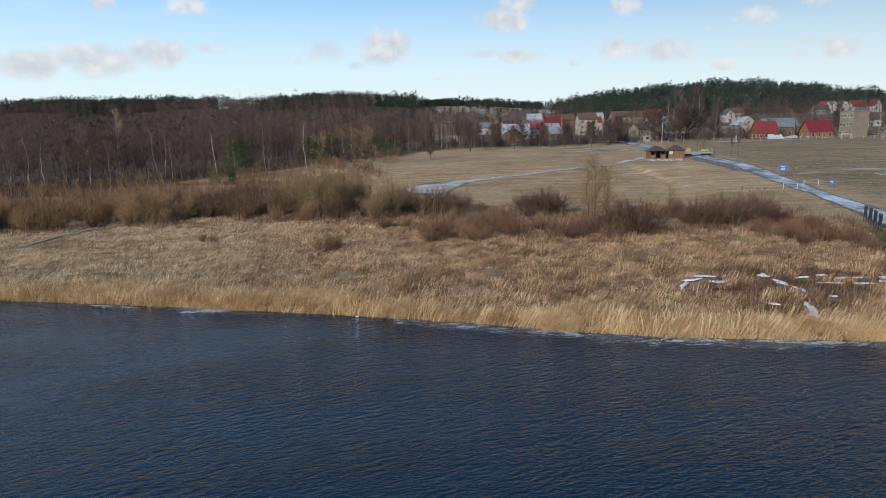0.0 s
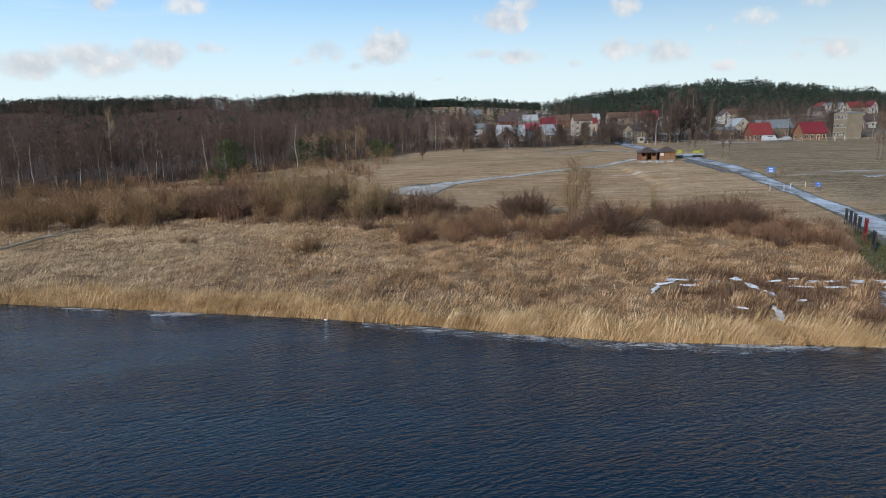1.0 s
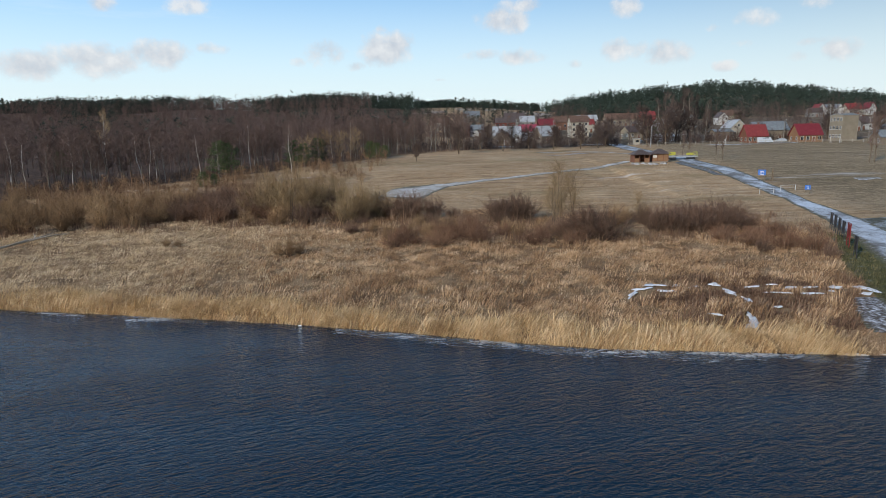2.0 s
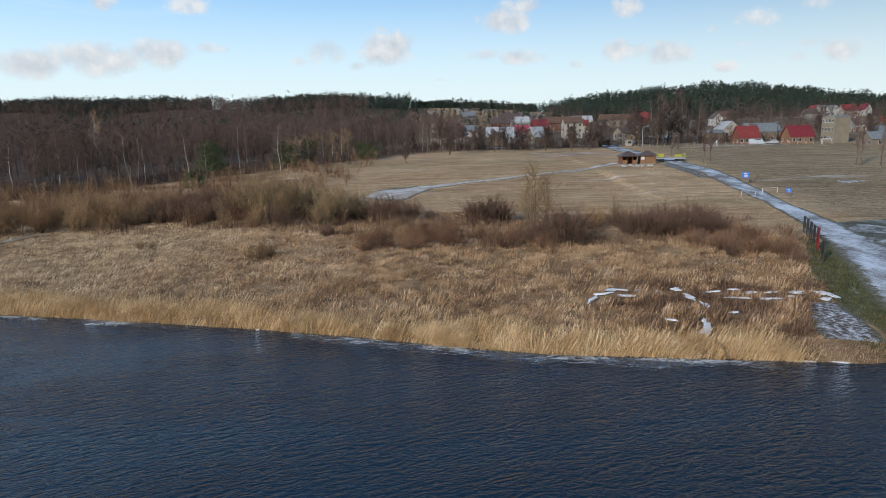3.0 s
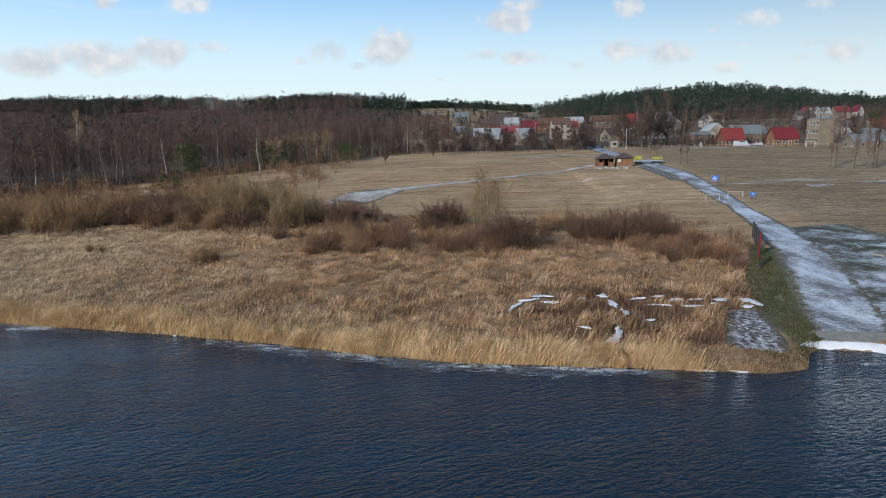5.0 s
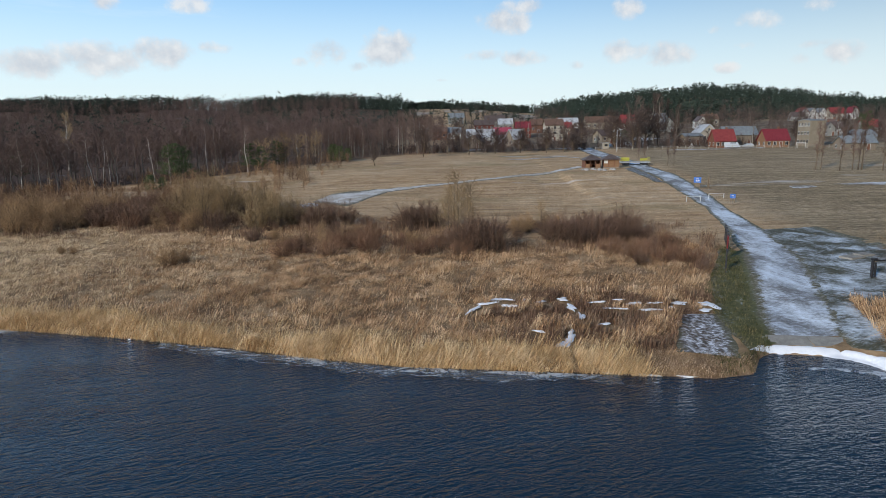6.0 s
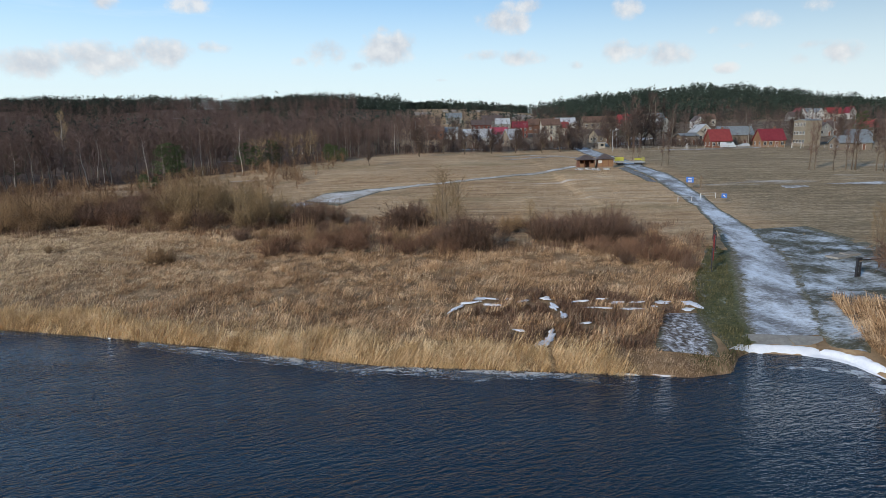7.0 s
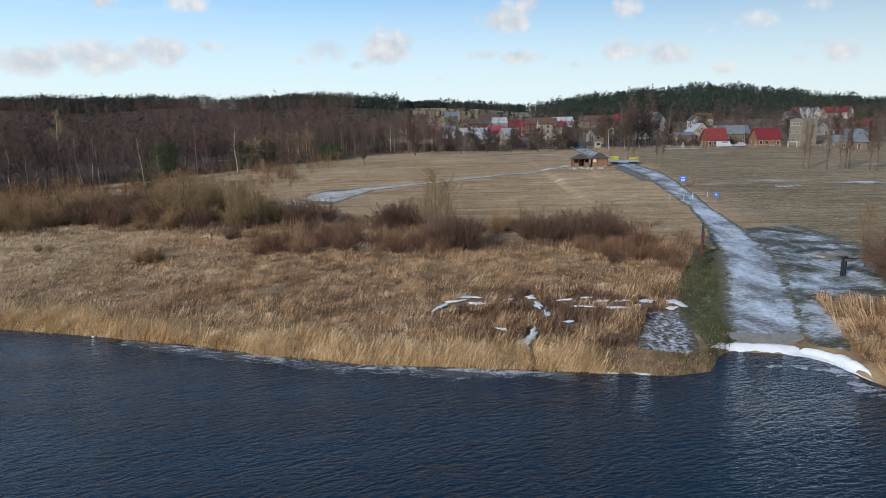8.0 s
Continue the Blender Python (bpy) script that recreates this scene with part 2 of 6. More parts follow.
def ground_material():
    m, nt, b = material("meadow and bank soil", 0.95, 0, 0.1)
    v = place(nt)
    g = nt.nodes.new("ShaderNodeNewGeometry")
    sp = nt.nodes.new("ShaderNodeSeparateXYZ")
    nt.links.new(g.outputs["Position"], sp.inputs[0])
    big, mid = noise_node(nt, 0.03, 6, 0.6, v), noise_node(nt, 0.35, 6, 0.65, v)
    streak = noise_node(nt, 1.0, 6, 0.7, place(nt, (0.045, 0.5, 0.2), 0.1))
    f = mathn(nt, "ADD", mathn(nt, "MULTIPLY", big, 0.28), mathn(nt, "ADD", mathn(nt, "MULTIPLY", mid, 0.22), mathn(nt, "MULTIPLY", streak, 0.5)))
    grass = ramp(nt, f, [(0.38, (0.25, 0.16, 0.09)), (0.46, (0.48, 0.315, 0.175)), (0.54, (0.63, 0.445, 0.265)), (0.62, (0.74, 0.58, 0.40))])
    fineg = noise_node(nt, 2.6, 6, 0.75, place(nt, (0.5, 1.3, 1), 0.1))
    grass = mixc(nt, span(nt, fineg, 0.34, 0.62, 0.6, 0.0), grass, (0.13, 0.09, 0.055))
    rake = noise_node(nt, 1.0, 5, 0.75, place(nt, (0.16, 1.5, 1), 0.06))
    grass = mixc(nt, span(nt, rake, 0.36, 0.64, 0.45, 0.0), grass, (0.21, 0.155, 0.095))
    # greener where the ground is damp
    grass = mixc(nt, span(nt, noise_node(nt, 0.055, 4, 0.6, place(nt, (0.5, 1, 1), 0.1)), 0.54, 0.68, 0.0, 0.45), grass, (0.17, 0.15, 0.075))
    # mown field east of the road: greyer, with cloud shade in the colour
    east = ramp(nt, mathn(nt, "ADD", mathn(nt, "MULTIPLY", f, 0.45), mathn(nt, "MULTIPLY", fineg, 0.55)), [(0.41, (0.13, 0.098, 0.06)), (0.5, (0.31, 0.235, 0.145)), (0.59, (0.50, 0.39, 0.26))])
    east = mixc(nt, span(nt, rake, 0.38, 0.6, 0.5, 0.0), east, (0.10, 0.08, 0.052))
    ex = mathn(nt, "ADD", mathn(nt, "SUBTRACT", sp.outputs[0], mathn(nt, "MULTIPLY", sp.outputs[1], 0.12)), mathn(nt, "MULTIPLY", mid, 8.0))
    grass = mixc(nt, span(nt, ex, 52, 64), grass, east)
    soil = ramp(nt, mid, [(0.35, (0.17, 0.112, 0.065)), (0.65, (0.41, 0.285, 0.165))])
    # bare wet bank below the reeds
    wob = mathn(nt, "ADD", sp.outputs[2], mathn(nt, "MULTIPLY", mid, 0.5))
    col = mixc(nt, span(nt, wob, 1.2, 2.1), soil, grass)
    # leaf litter under the wood
    edge = mathn(nt, "ADD", mathn(nt, "ADD", sp.outputs[1], mathn(nt, "MULTIPLY", sp.outputs[0], -1.05)), mathn(nt, "MULTIPLY", mid, 14.0))
    wood = mathn(nt, "MULTIPLY", span(nt, edge, 230, 240), span(nt, sp.outputs[0], -30, 20, 1.0, 0.0))
    litter = ramp(nt, mid, [(0.35, (0.055, 0.038, 0.03)), (0.65, (0.13, 0.085, 0.06))])
    col = mixc(nt, wood, col, litter)
    # gardens and yards of the village
    town = mathn(nt, "MULTIPLY", span(nt, mathn(nt, "ADD", sp.outputs[1], mathn(nt, "MULTIPLY", mid, 10.0)), 240, 250), span(nt, sp.outputs[0], 5, 25))
    yard = ramp(nt, mid, [(0.35, (0.07, 0.055, 0.04)), (0.55, (0.17, 0.13, 0.09)), (0.68, (0.30, 0.26, 0.21))])
    col = mixc(nt, mathn(nt, "MULTIPLY", town, span(nt, sp.outputs[1], 400, 430, 1.0, 0.25)), col, yard)
    # old frost lying in the hollows of the field
    fz = noise_node(nt, 0.9, 6, 0.7, place(nt, (0.03, 0.12, 0.1), -0.1))
    fx = mathn(nt, "MULTIPLY", span(nt, fz, 0.60, 0.72), span(nt, sp.outputs[1], 70, 110))
    col = mixc(nt, mathn(nt, "MULTIPLY", fx, 0.55), col, (0.62, 0.60, 0.58))
    nt.links.new(col, b.inputs["Base Color"])
    bump(nt, b, mathn(nt, "ADD", mid, noise_node(nt, 4, 5, 0.7, v)), 0.8, 0.25)
    return m


def frosted(name, under1, under2, amount, scale=0.35, stretch=(1, 1, 1), turn=0.0, rough=0.8, fade=True, frost=(0.58, 0.62, 0.68)):
    """A hard or grassy surface with broken hoar frost on it, its border worn into the grass."""
    m, nt, b = material(name, rough, 0, 0.3)
    v = place(nt)
    base = ramp(nt, noise_node(nt, 2.5, 6, 0.7, v), [(0.35, under1), (0.65, under2)])
    f1, f2 = noise_node(nt, scale, 6, 0.65, place(nt, stretch, turn), 0.4), noise_node(nt, 3.5, 6, 0.8, place(nt, (0.6, 1.4, 1), turn))
    f = mathn(nt, "ADD", mathn(nt, "MULTIPLY", f1, 0.6), mathn(nt, "MULTIPLY", f2, 0.4))
    mask = span(nt, f, 0.60 - amount * 0.3, 0.80 - amount * 0.3)
    col = mixc(nt, mathn(nt, "MULTIPLY", mask, 0.9), base, frost)
    if fade:
        at = nt.nodes.new("ShaderNodeAttribute")
        at.attribute_name = "inner"
        e = mathn(nt, "ADD", at.outputs["Fac"], mathn(nt, "MULTIPLY", mathn(nt, "SUBTRACT", noise_node(nt, 1.3, 6, 0.75, v), 0.5), 2.2))
        rim = ramp(nt, f2, [(0.38, (0.05, 0.05, 0.03)), (0.52, (0.12, 0.105, 0.06)), (0.66, (0.32, 0.32, 0.30))])
        col = mixc(nt, span(nt, e, 0.25, 0.75), rim, col)
    nt.links.new(col, b.inputs["Base Color"])
    bump(nt, b, f2, 0.5, 0.03)
    return m


def crest(nt, size, turn):
    """Position turned, then drawn out along the crests: size along and across them in metres."""
    g = nt.nodes.new("ShaderNodeNewGeometry")
    mp = nt.nodes.new("ShaderNodeMapping")
    mp.vector_type = "TEXTURE"
    mp.inputs["Scale"].default_value = (*size, 1)
    mp.inputs["Rotation"].default_value = (0, 0, radians(turn))
    nt.links.new(g.outputs["Position"], mp.inputs[0])
    return mp.outputs[0]


def water_material():
    m, nt, b = material("river water", 0.03, 0, 0.5)
    b.inputs["IOR"].default_value = 1.33
    # blue put into the body colour, standing in for reflected sky
    b.inputs["Base Color"].default_value = (0.005, 0.019, 0.036, 1)
    w1 = noise_node(nt, 1.0, 2, 0.45, crest(nt, (1.2, 0.44), 20))
    w2 = noise_node(nt, 1.0, 3, 0.55, crest(nt, (0.42, 0.16), -8), 0.4)
    w3 = noise_node(nt, 1.0, 3, 0.5, crest(nt, (16, 5), 10))
    w1 = mathn(nt, "SUBTRACT", 1.0, mathn(nt, "ABSOLUTE", mathn(nt, "SUBTRACT", mathn(nt, "MULTIPLY", w1, 3.0), 1.5)))
    w2 = mathn(nt, "SUBTRACT", 1.0, mathn(nt, "ABSOLUTE", mathn(nt, "SUBTRACT", mathn(nt, "MULTIPLY", w2, 3.0), 1.5)))
    calm = span(nt, w3, 0.35, 0.65, 0.65, 1.15)
    h = mathn(nt, "MULTIPLY", mathn(nt, "ADD", mathn(nt, "MULTIPLY", w1, 0.46), mathn(nt, "MULTIPLY", w2, 0.20)), calm)
    bump(nt, b, h, 1.0, 0.165)
    return m


GROUND = ground_material()
WATER = water_material()
ROADM = frosted("frosted asphalt", (0.10, 0.10, 0.10), (0.19, 0.187, 0.185), 0.63, 0.3, (1, 0.45, 1), -0.35, frost=(0.64, 0.71, 0.79))
PATHM = frosted("frosted gravel path", (0.24, 0.21, 0.17), (0.38, 0.34, 0.28), 0.58, 0.25, frost=(0.66, 0.66, 0.66))
APRONM = frosted("frosted turf", (0.035, 0.039, 0.024), (0.09, 0.08, 0.05), 0.52, 0.3, frost=(0.60, 0.67, 0.74))
PLOTM = frosted("frosted bare earth", (0.04, 0.032, 0.025), (0.11, 0.083, 0.06), 0.52, 2.6, (1.2, 0.8, 1), 0.5, fade=True, frost=(0.80, 0.83, 0.88))
SNOW = plain("old snow", (0.594, 0.621, 0.666), (0.774, 0.783, 0.801), 1.2, 0.7, 0, 0.03)
CONCRETE = plain("weathered concrete", (0.17, 0.16, 0.14), (0.29, 0.275, 0.245), 2.0, 0.9, 0, 0.01)
VERGEM = frosted("short verge turf", (0.04, 0.05, 0.018), (0.13, 0.12, 0.05), 0.22, 0.9)
RUBBLEM = frosted("frosted rubble", (0.07, 0.07, 0.068), (0.16, 0.165, 0.17), 0.36, 1.6)

# ---- land ----
SHORE_X = [-400, -120, -60, -42, -29.4, -18.5, -7, 1.2, 7, 14.6, 21.7, 28.5, 33.5, 36.2, 38.0, 39.0, 43.4, 44.5, 44.9, 45.2, 46, 50, 60, 90, 400]
SHORE_Y = [150, 72, 56.5, 52.2, 49.6, 47.2, 44.5, 42.2, 40.2, 38.0, 37.2, 36.3, 35.4, 36.0, 38.8, 39.4, 38.6, 37.4, 35.0, 32.0, 30, 27.5, 25, 20, -20]
RISE_D = [-95, -85, -60, -12, -4, -0.6, 0, 0.7, 2.5, 9, 20, 36, 70, 82, 95, 112, 140, 185, 225, 290, 360, 420]
RISE_Z = [4, 0.5, -2.5, -2, -1.2, -0.25, 0.02, 0.38, 0.5, 0.75, 1.05, 1.6, 2.35, 2.9, 3.6, 4.9, 5.9, 7.1, 8.2, 11.5, 16.5, 20]
RIDGE_X = [-900, -300, -105, 20, 125, 190, 264, 300, 340, 420, 500, 900]
RIDGE_Z = [41, 43, 42, 38, 34, 41, 47, 45.5, 41, 31, 28, 30]


def shore(x):
    return np.interp(x, SHORE_X, SHORE_Y)


def rough_land(x, y):
    return (np.sin(x * 0.31 + 1.3 * np.sin(y * 0.17)) * np.sin(y * 0.37 + 0.7) + 0.6 * np.sin(x * 0.9 + y * 0.55) * np.sin(y * 1.1 - x * 0.4))


def height(x, y):
    """The ground's height at x, y (numbers or arrays)."""
    x, y = np.asarray(x, float), np.asarray(y, float)
    d = y - shore(x)
    z = np.interp(d, RISE_D, RISE_Z)
    low = np.clip((-x - 5) / 45, 0, 1) * np.clip((d - 10) / 40, 0, 1) * np.clip((260 - y) / 90, 0, 1)
    z = z * (1 - 0.28 * low)
    far = np.clip((y - 430) / 200, 0, 1)
    far = far * far * (3 - 2 * far)
    z = z * (1 - far) + np.interp(x, RIDGE_X, RIDGE_Z) * far
    z = z + far * 1.7 * np.sin(x * 0.031 + 1) * np.sin(x * 0.013 + y * 0.011)
    return z + 0.07 * rough_land(x, y) * np.clip((d - 3) / 8, 0, 1)


def steps(*runs):
    """Grid lines: (from, to, step) runs."""
    out = []
    for a, b, s in runs:
        out += list(np.arange(a, b, s))
    return np.array(out + [runs[-1][1]])


def mesh_from(name, verts, faces, mat, smooth=False):
    """faces: integer arrays (n, k), one or several."""
    me = bpy.data.meshes.new(name)
    if not isinstance(faces, list):
        faces = [faces]
    faces = [np.asarray(f, np.int32) for f in faces if len(f)]
    me.vertices.add(len(verts))
    me.vertices.foreach_set("co", np.asarray(verts, np.float32).ravel())
    loops = np.concatenate([f.ravel() for f in faces])
    sizes = np.concatenate([np.full(len(f), f.shape[1], np.int32) for f in faces])
    me.loops.add(len(loops))
    me.loops.foreach_set("vertex_index", loops)
    me.polygons.add(len(sizes))
    me.polygons.foreach_set("loop_start", np.concatenate([[0], np.cumsum(sizes)[:-1]]).astype(np.int32))
    me.polygons.foreach_set("use_smooth", np.full(len(sizes), smooth))
    me.update(calc_edges=True)
    me.materials.append(mat)
    return me


def grid_mesh(name, xs, ys, zf, mat):
    X, Y = np.meshgrid(xs, ys)
    V = np.stack([X.ravel(), Y.ravel(), zf(X, Y).ravel()], 1)
    n, k = len(xs), len(ys)
    i = (np.arange(k - 1)[:, None] * n + np.arange(n - 1)[None, :]).ravel()
    return mesh_from(name, V, np.stack([i, i + 1, i + n + 1, i + n], 1), mat, True)


gx = steps((-2600, -600, 200), (-600, -150, 15), (-150, -60, 3), (-60, 30, 1.0), (30, 62, 0.6), (62, 140, 2.5), (140, 600, 15), (600, 2600, 200))
gy = steps((-1500, -100, 200), (-100, 20, 5), (20, 34, 1), (34, 52, 0.45), (52, 110, 1.0), (110, 260, 3), (260, 720, 12), (720, 3200, 120))
ground = tagged(new("ground", grid_mesh("ground", gx, gy, height, GROUND)), "winter meadow of dry tan grass rising to wooded hills", "ground", kind="structure")
wx, wy = steps((-2600, 2600, 100)), steps((-110, 180, 10))
water = tagged(new("water", grid_mesh("water", wx, wy, lambda x, y: x * 0, WATER)), "dark blue rippled river water under winter sky", "river", kind="structure")


def strip(name, left, right, mat, lift, label, category):
    """A ribbon of ground between two edge lines, draped on the land."""
    L, R = np.array(left, float), np.array(right, float)
    n = len(L)
    s = np.linspace(0, n - 1, (n - 1) * 8 + 1)
    k = 9
    V = []
    for t in s:
        a = np.array([np.interp(t, range(n), L[:, j]) for j in (0, 1)])
        b = np.array([np.interp(t, range(n), R[:, j]) for j in (0, 1)])
        wob = 0.10 * math.sin(t * 9.1) + 0.08 * math.sin(t * 23.7 + 1)
        way = (b - a) / max(1e-6, np.linalg.norm(b - a))
        a, b = a + way * wob, b - way * 0.8 * wob
        for j in range(k):
            V.append(a + (b - a) * j / (k - 1))
    V = np.array(V)
    edge = np.array([0.0 if j in (0, k - 1) else 1.0 for j in range(k)])
    Z = height(V[:, 0], V[:, 1]) + lift * np.tile(0.3 + 0.7 * edge, len(s))
    i = (np.arange(len(s) - 1)[:, None] * k + np.arange(k - 1)[None, :]).ravel()
    me = mesh_from(name, np.column_stack([V, Z]), np.stack([i, i + 1, i + k + 1, i + k], 1), mat, True)
    inner = np.tile(np.clip(np.minimum(np.arange(k), k - 1 - np.arange(k)) / 2.0, 0, 1), len(s))
    me.attributes.new("inner", "FLOAT", "POINT").data.foreach_set("value", inner.astype(np.float32))
    return tagged(new(name, me), label, category, kind="structure")


road = strip("road",
             [(39.7, 41.3), (41.6, 46.5), (44.6, 53.1), (49.7, 66.0), (54.8, 81.3), (59.4, 98.5), (61.3, 112.2), (63.6, 131), (64.5, 145), (65.0, 158), (66.0, 172), (66, 190), (67, 215), (70, 250)],
             [(45.3, 41.0), (47.0, 44.6), (48.6, 48.5), (54.4, 61.9), (58.8, 79.0), (62.3, 96.5), (65.2, 109), (68.0, 125), (69.6, 140), (70.3, 154), (72.0, 172), (73, 190), (74, 215), (77, 250)],
             ROADM, 0.06, "grey asphalt road whitened by hoar frost, running to the river", "road")
path = strip("path",
             [(-6.5, 126.5), (-1, 130), (2, 131.2), (10, 134.2), (20.2, 139.2), (34.1, 146.4), (45, 154.5), (52, 162)],
             [(-8.5, 116), (-1, 109), (5.2, 126.5), (11.2, 131.2), (21.2, 136.6), (35.1, 143.8), (46.5, 151.8), (53.5, 159.6)],
             PATHM, 0.06, "frosted gravel path crossing the dry meadow", "path")
side = strip("side_road", [(36, 214), (46, 209), (56, 203), (64, 190)], [(36, 211.5), (46, 206.5), (55, 200), (64, 184)], PATHM, 0.05, "frosted side lane at the far edge of the meadow", "road")
apron = strip("turf_apron", [(44.3, 39.2), (45.0, 44), (48.0, 52), (52.2, 61.9), (57.0, 78.0)], [(45.6, 37.2), (49.5, 43.0), (58.5, 50), (67.0, 65), (66.5, 80)], APRONM, 0.035,
              "frosted trampled turf beside the boat ramp", "ground")
verge = strip("verge", [(37.4, 39.3), (37.9, 45), (41.0, 53), (43.2, 58.2), (47.8, 67)], [(40.1, 40.3), (42.1, 46.4), (45.0, 53.0), (46.4, 56.1), (50.0, 65.9)], VERGEM, 0.04,
              "narrow verge of short green grass beside the road", "ground")
plot = strip("frosted_plot", [(32.3, 38.6), (33.6, 42.0), (35.4, 45.9)], [(36.2, 37.5), (37.6, 42), (38.3, 46.3)], PLOTM, 0.06, "bare patch of trampled earth streaked with frost", "ground")

# ---- plants ----
rng = np.random.default_rng(7)


def part(name, me, parent=None, label=""):
    ob = new(name, me)
    if parent is not None:
        ob.parent = parent
    if label:
        ob["label"] = label
    return ob


def blades(base, length, way, lean, width):
    """Bent stalks: base (n,3), length (n), way: heading of the lean (n), lean 0..1 (n), width (n)."""
    n = len(base)
    h = np.stack([np.cos(way), np.sin(way), np.zeros(n)], 1)
    up = np.array([0, 0, 1.0])
    mid = base + length[:, None] * (0.62 * up * (1 - 0.2 * lean[:, None]) + h * (0.27 * lean[:, None]))
    tip = base + length[:, None] * (up * (0.98 - 0.62 * lean[:, None]) + h * (0.80 * lean[:, None]))
    face = rng.uniform(0, math.pi, n)
    s = np.stack([np.cos(face), np.sin(face), np.zeros(n)], 1) * (width[:, None] / 2)
    V = np.stack([base - s, base + s, mid - s * 0.85, mid + s * 0.85, tip], 1).reshape(-1, 3)
    i = np.arange(n)[:, None] * 5
    return V, [i + np.array([[0, 1, 3, 2]]), i + np.array([[2, 3, 4]])]


def swirl(x, y, s=1.0):
    return np.sin(x * 0.21 * s + 2.1 * np.sin(y * 0.13 * s)) + np.sin(y * 0.33 * s + 1.7 * np.sin(x * 0.17 * s) + 0.5)


def clear_of_road(x, y):
    """True off the road, the ramp, the trodden ground and the open plot."""
    left = np.interp(y, [38, 45, 53, 58, 67, 81, 98, 112, 131, 160], [37.2, 38.0, 40.5, 43.0, 48.0, 53.5, 58.4, 60.3, 62.8, 64])
    right = np.interp(y, [38, 40, 43, 51, 66, 76, 90, 109, 125, 160], [47.5, 48.5, 51.5, 57.5, 66, 68.5, 64, 66.5, 69, 72])
    plot_in = (x > 32.6) & (x < 38.5) & (y > 38.2) & (y < 46) & (x > 32.3 + (y - 38.6) * 0.42)
    return ((x < left) | (x > right)) & ~plot_in


def field(name, want, xr, yr, keep, size, lean, width, mat, label, category, wind=0.25, bunch=0.4, per=16, splay=1.1):
    """want stalks in tussocks of `per`, over the stretch xr, yr where keep() holds; a tussock leans one way and has one tone."""
    got, parts = 0, []
    while got < want:
        k = 3000
        cx, cy = rng.uniform(*xr, k), rng.uniform(*yr, k)
        big = np.clip(rng.lognormal(0, 0.4, k), 0.4, 2.0)
        turn, tone, bow = rng.normal(0, 0.6, k), rng.uniform(0, 1, k), rng.normal(0, 0.22, k)
        j = np.repeat(np.arange(k), per)
        r = bunch * big[j]
        u, v = rng.normal(0, 1, len(j)), rng.normal(0, 1, len(j))
        x, y = cx[j] + u * r, cy[j] + v * r
        ok = keep(x, y)
        parts.append(np.stack([x, y, u, v, big[j], turn[j], tone[j], bow[j]])[:, ok])
        got += int(ok.sum())
    x, y, u, v, big, turn, tone, bow = np.concatenate(parts, 1)[:, :want]
    n = len(x)
    base = np.stack([x, y, height(x, y) - 0.05], 1)
    sw = swirl(x, y)
    blow = wind + 0.35 * sw + 0.3 * swirl(x, y + 11, 3.7) + turn
    way = np.arctan2(np.sin(blow) + splay * 0.45 * v + rng.normal(0, 0.22, n), np.cos(blow) + splay * 0.45 * u + rng.normal(0, 0.22, n))
    tall = (1 + 0.13 * swirl(x + 30, y, 2.3)) * big * np.clip(1.15 - 0.22 * (u * u + v * v) ** 0.5, 0.55, 1.2)
    V, F = blades(base, rng.uniform(*size, n) * tall, way, np.clip(rng.normal(lean, 0.15, n) + 0.1 * sw + bow, 0, 1.25), rng.uniform(*width, n))
    me = mesh_from(name, V, F, mat)
    me.attributes.new("tone", "FLOAT", "POINT").data.foreach_set("value", np.repeat(tone, 5).astype(np.float32))
    return tagged(new(name, me), label, category, kind="stuff")


def inland(x, y):
    return y - shore(x)


# patches of old snow: place, half sizes, turn
SNOWY = [(19.4, 47.7, 1.0, 0.3, 55), (20.4, 48.9, 0.7, 0.3, 10), (21.8, 50.1, 0.9, 0.4, 0), (22.4, 48.4, 1.0, 0.25, -8), (23.7, 49.7, 0.5, 0.45, 60), (25.1, 49.3, 0.5, 0.25, 20),
        (27.0, 49.9, 0.6, 0.4, 0), (27.3, 47.8, 0.35, 1.2, 4), (27.6, 45.4, 0.2, 1.1, -8), (29.7, 48.9, 0.7, 0.22, 0), (30.7, 47.0, 1.0, 0.2, -6), (32.6, 48.4, 0.8, 0.3, 5),
        (33.2, 46.6, 0.9, 0.35, 0), (34.3, 48.3, 0.6, 0.22, 0), (36.2, 48.3, 0.9, 0.4, 8), (38.6, 48.1, 0.8, 0.9, 30), (37.7, 46.7, 0.7, 0.35, 10), (25.5, 40.3, 0.5, 1.3, -24),
        (23.9, 42.4, 0.6, 0.16, -30), (26.1, 42.0, 0.25, 0.8, -20), (29.0, 43.6, 0.6, 0.14, 15), (21.2, 49.2, 0.5, 0.16, 40), (31.6, 49.4, 0.5, 0.16, 10), (35.2, 47.2, 0.4, 0.14, 0)]


def snowed(x, y):
    """True on the patches of old snow."""
    hit = np.zeros(np.shape(x), bool)
    for sx, sy, rx, ry, yaw in SNOWY:
        t = radians(yaw)
        u, v = (x - sx) * math.cos(t) + (y - sy) * math.sin(t), -(x - sx) * math.sin(t) + (y - sy) * math.cos(t)
        hit |= (u / (rx + 0.15)) ** 2 + ((v + 0.45) / (ry + 0.6)) ** 2 < 1
    return hit


def hollow(x, y):
    """The wet hollow with old snow, by the plot."""
    return ((x - 29.5) / 9.5) ** 2 + ((y - 46) / 6.0) ** 2 < 1 + 0.35 * swirl(x, y, 3) + 0.9 * (rng.uniform(0, 1, np.shape(x)) - 0.5)


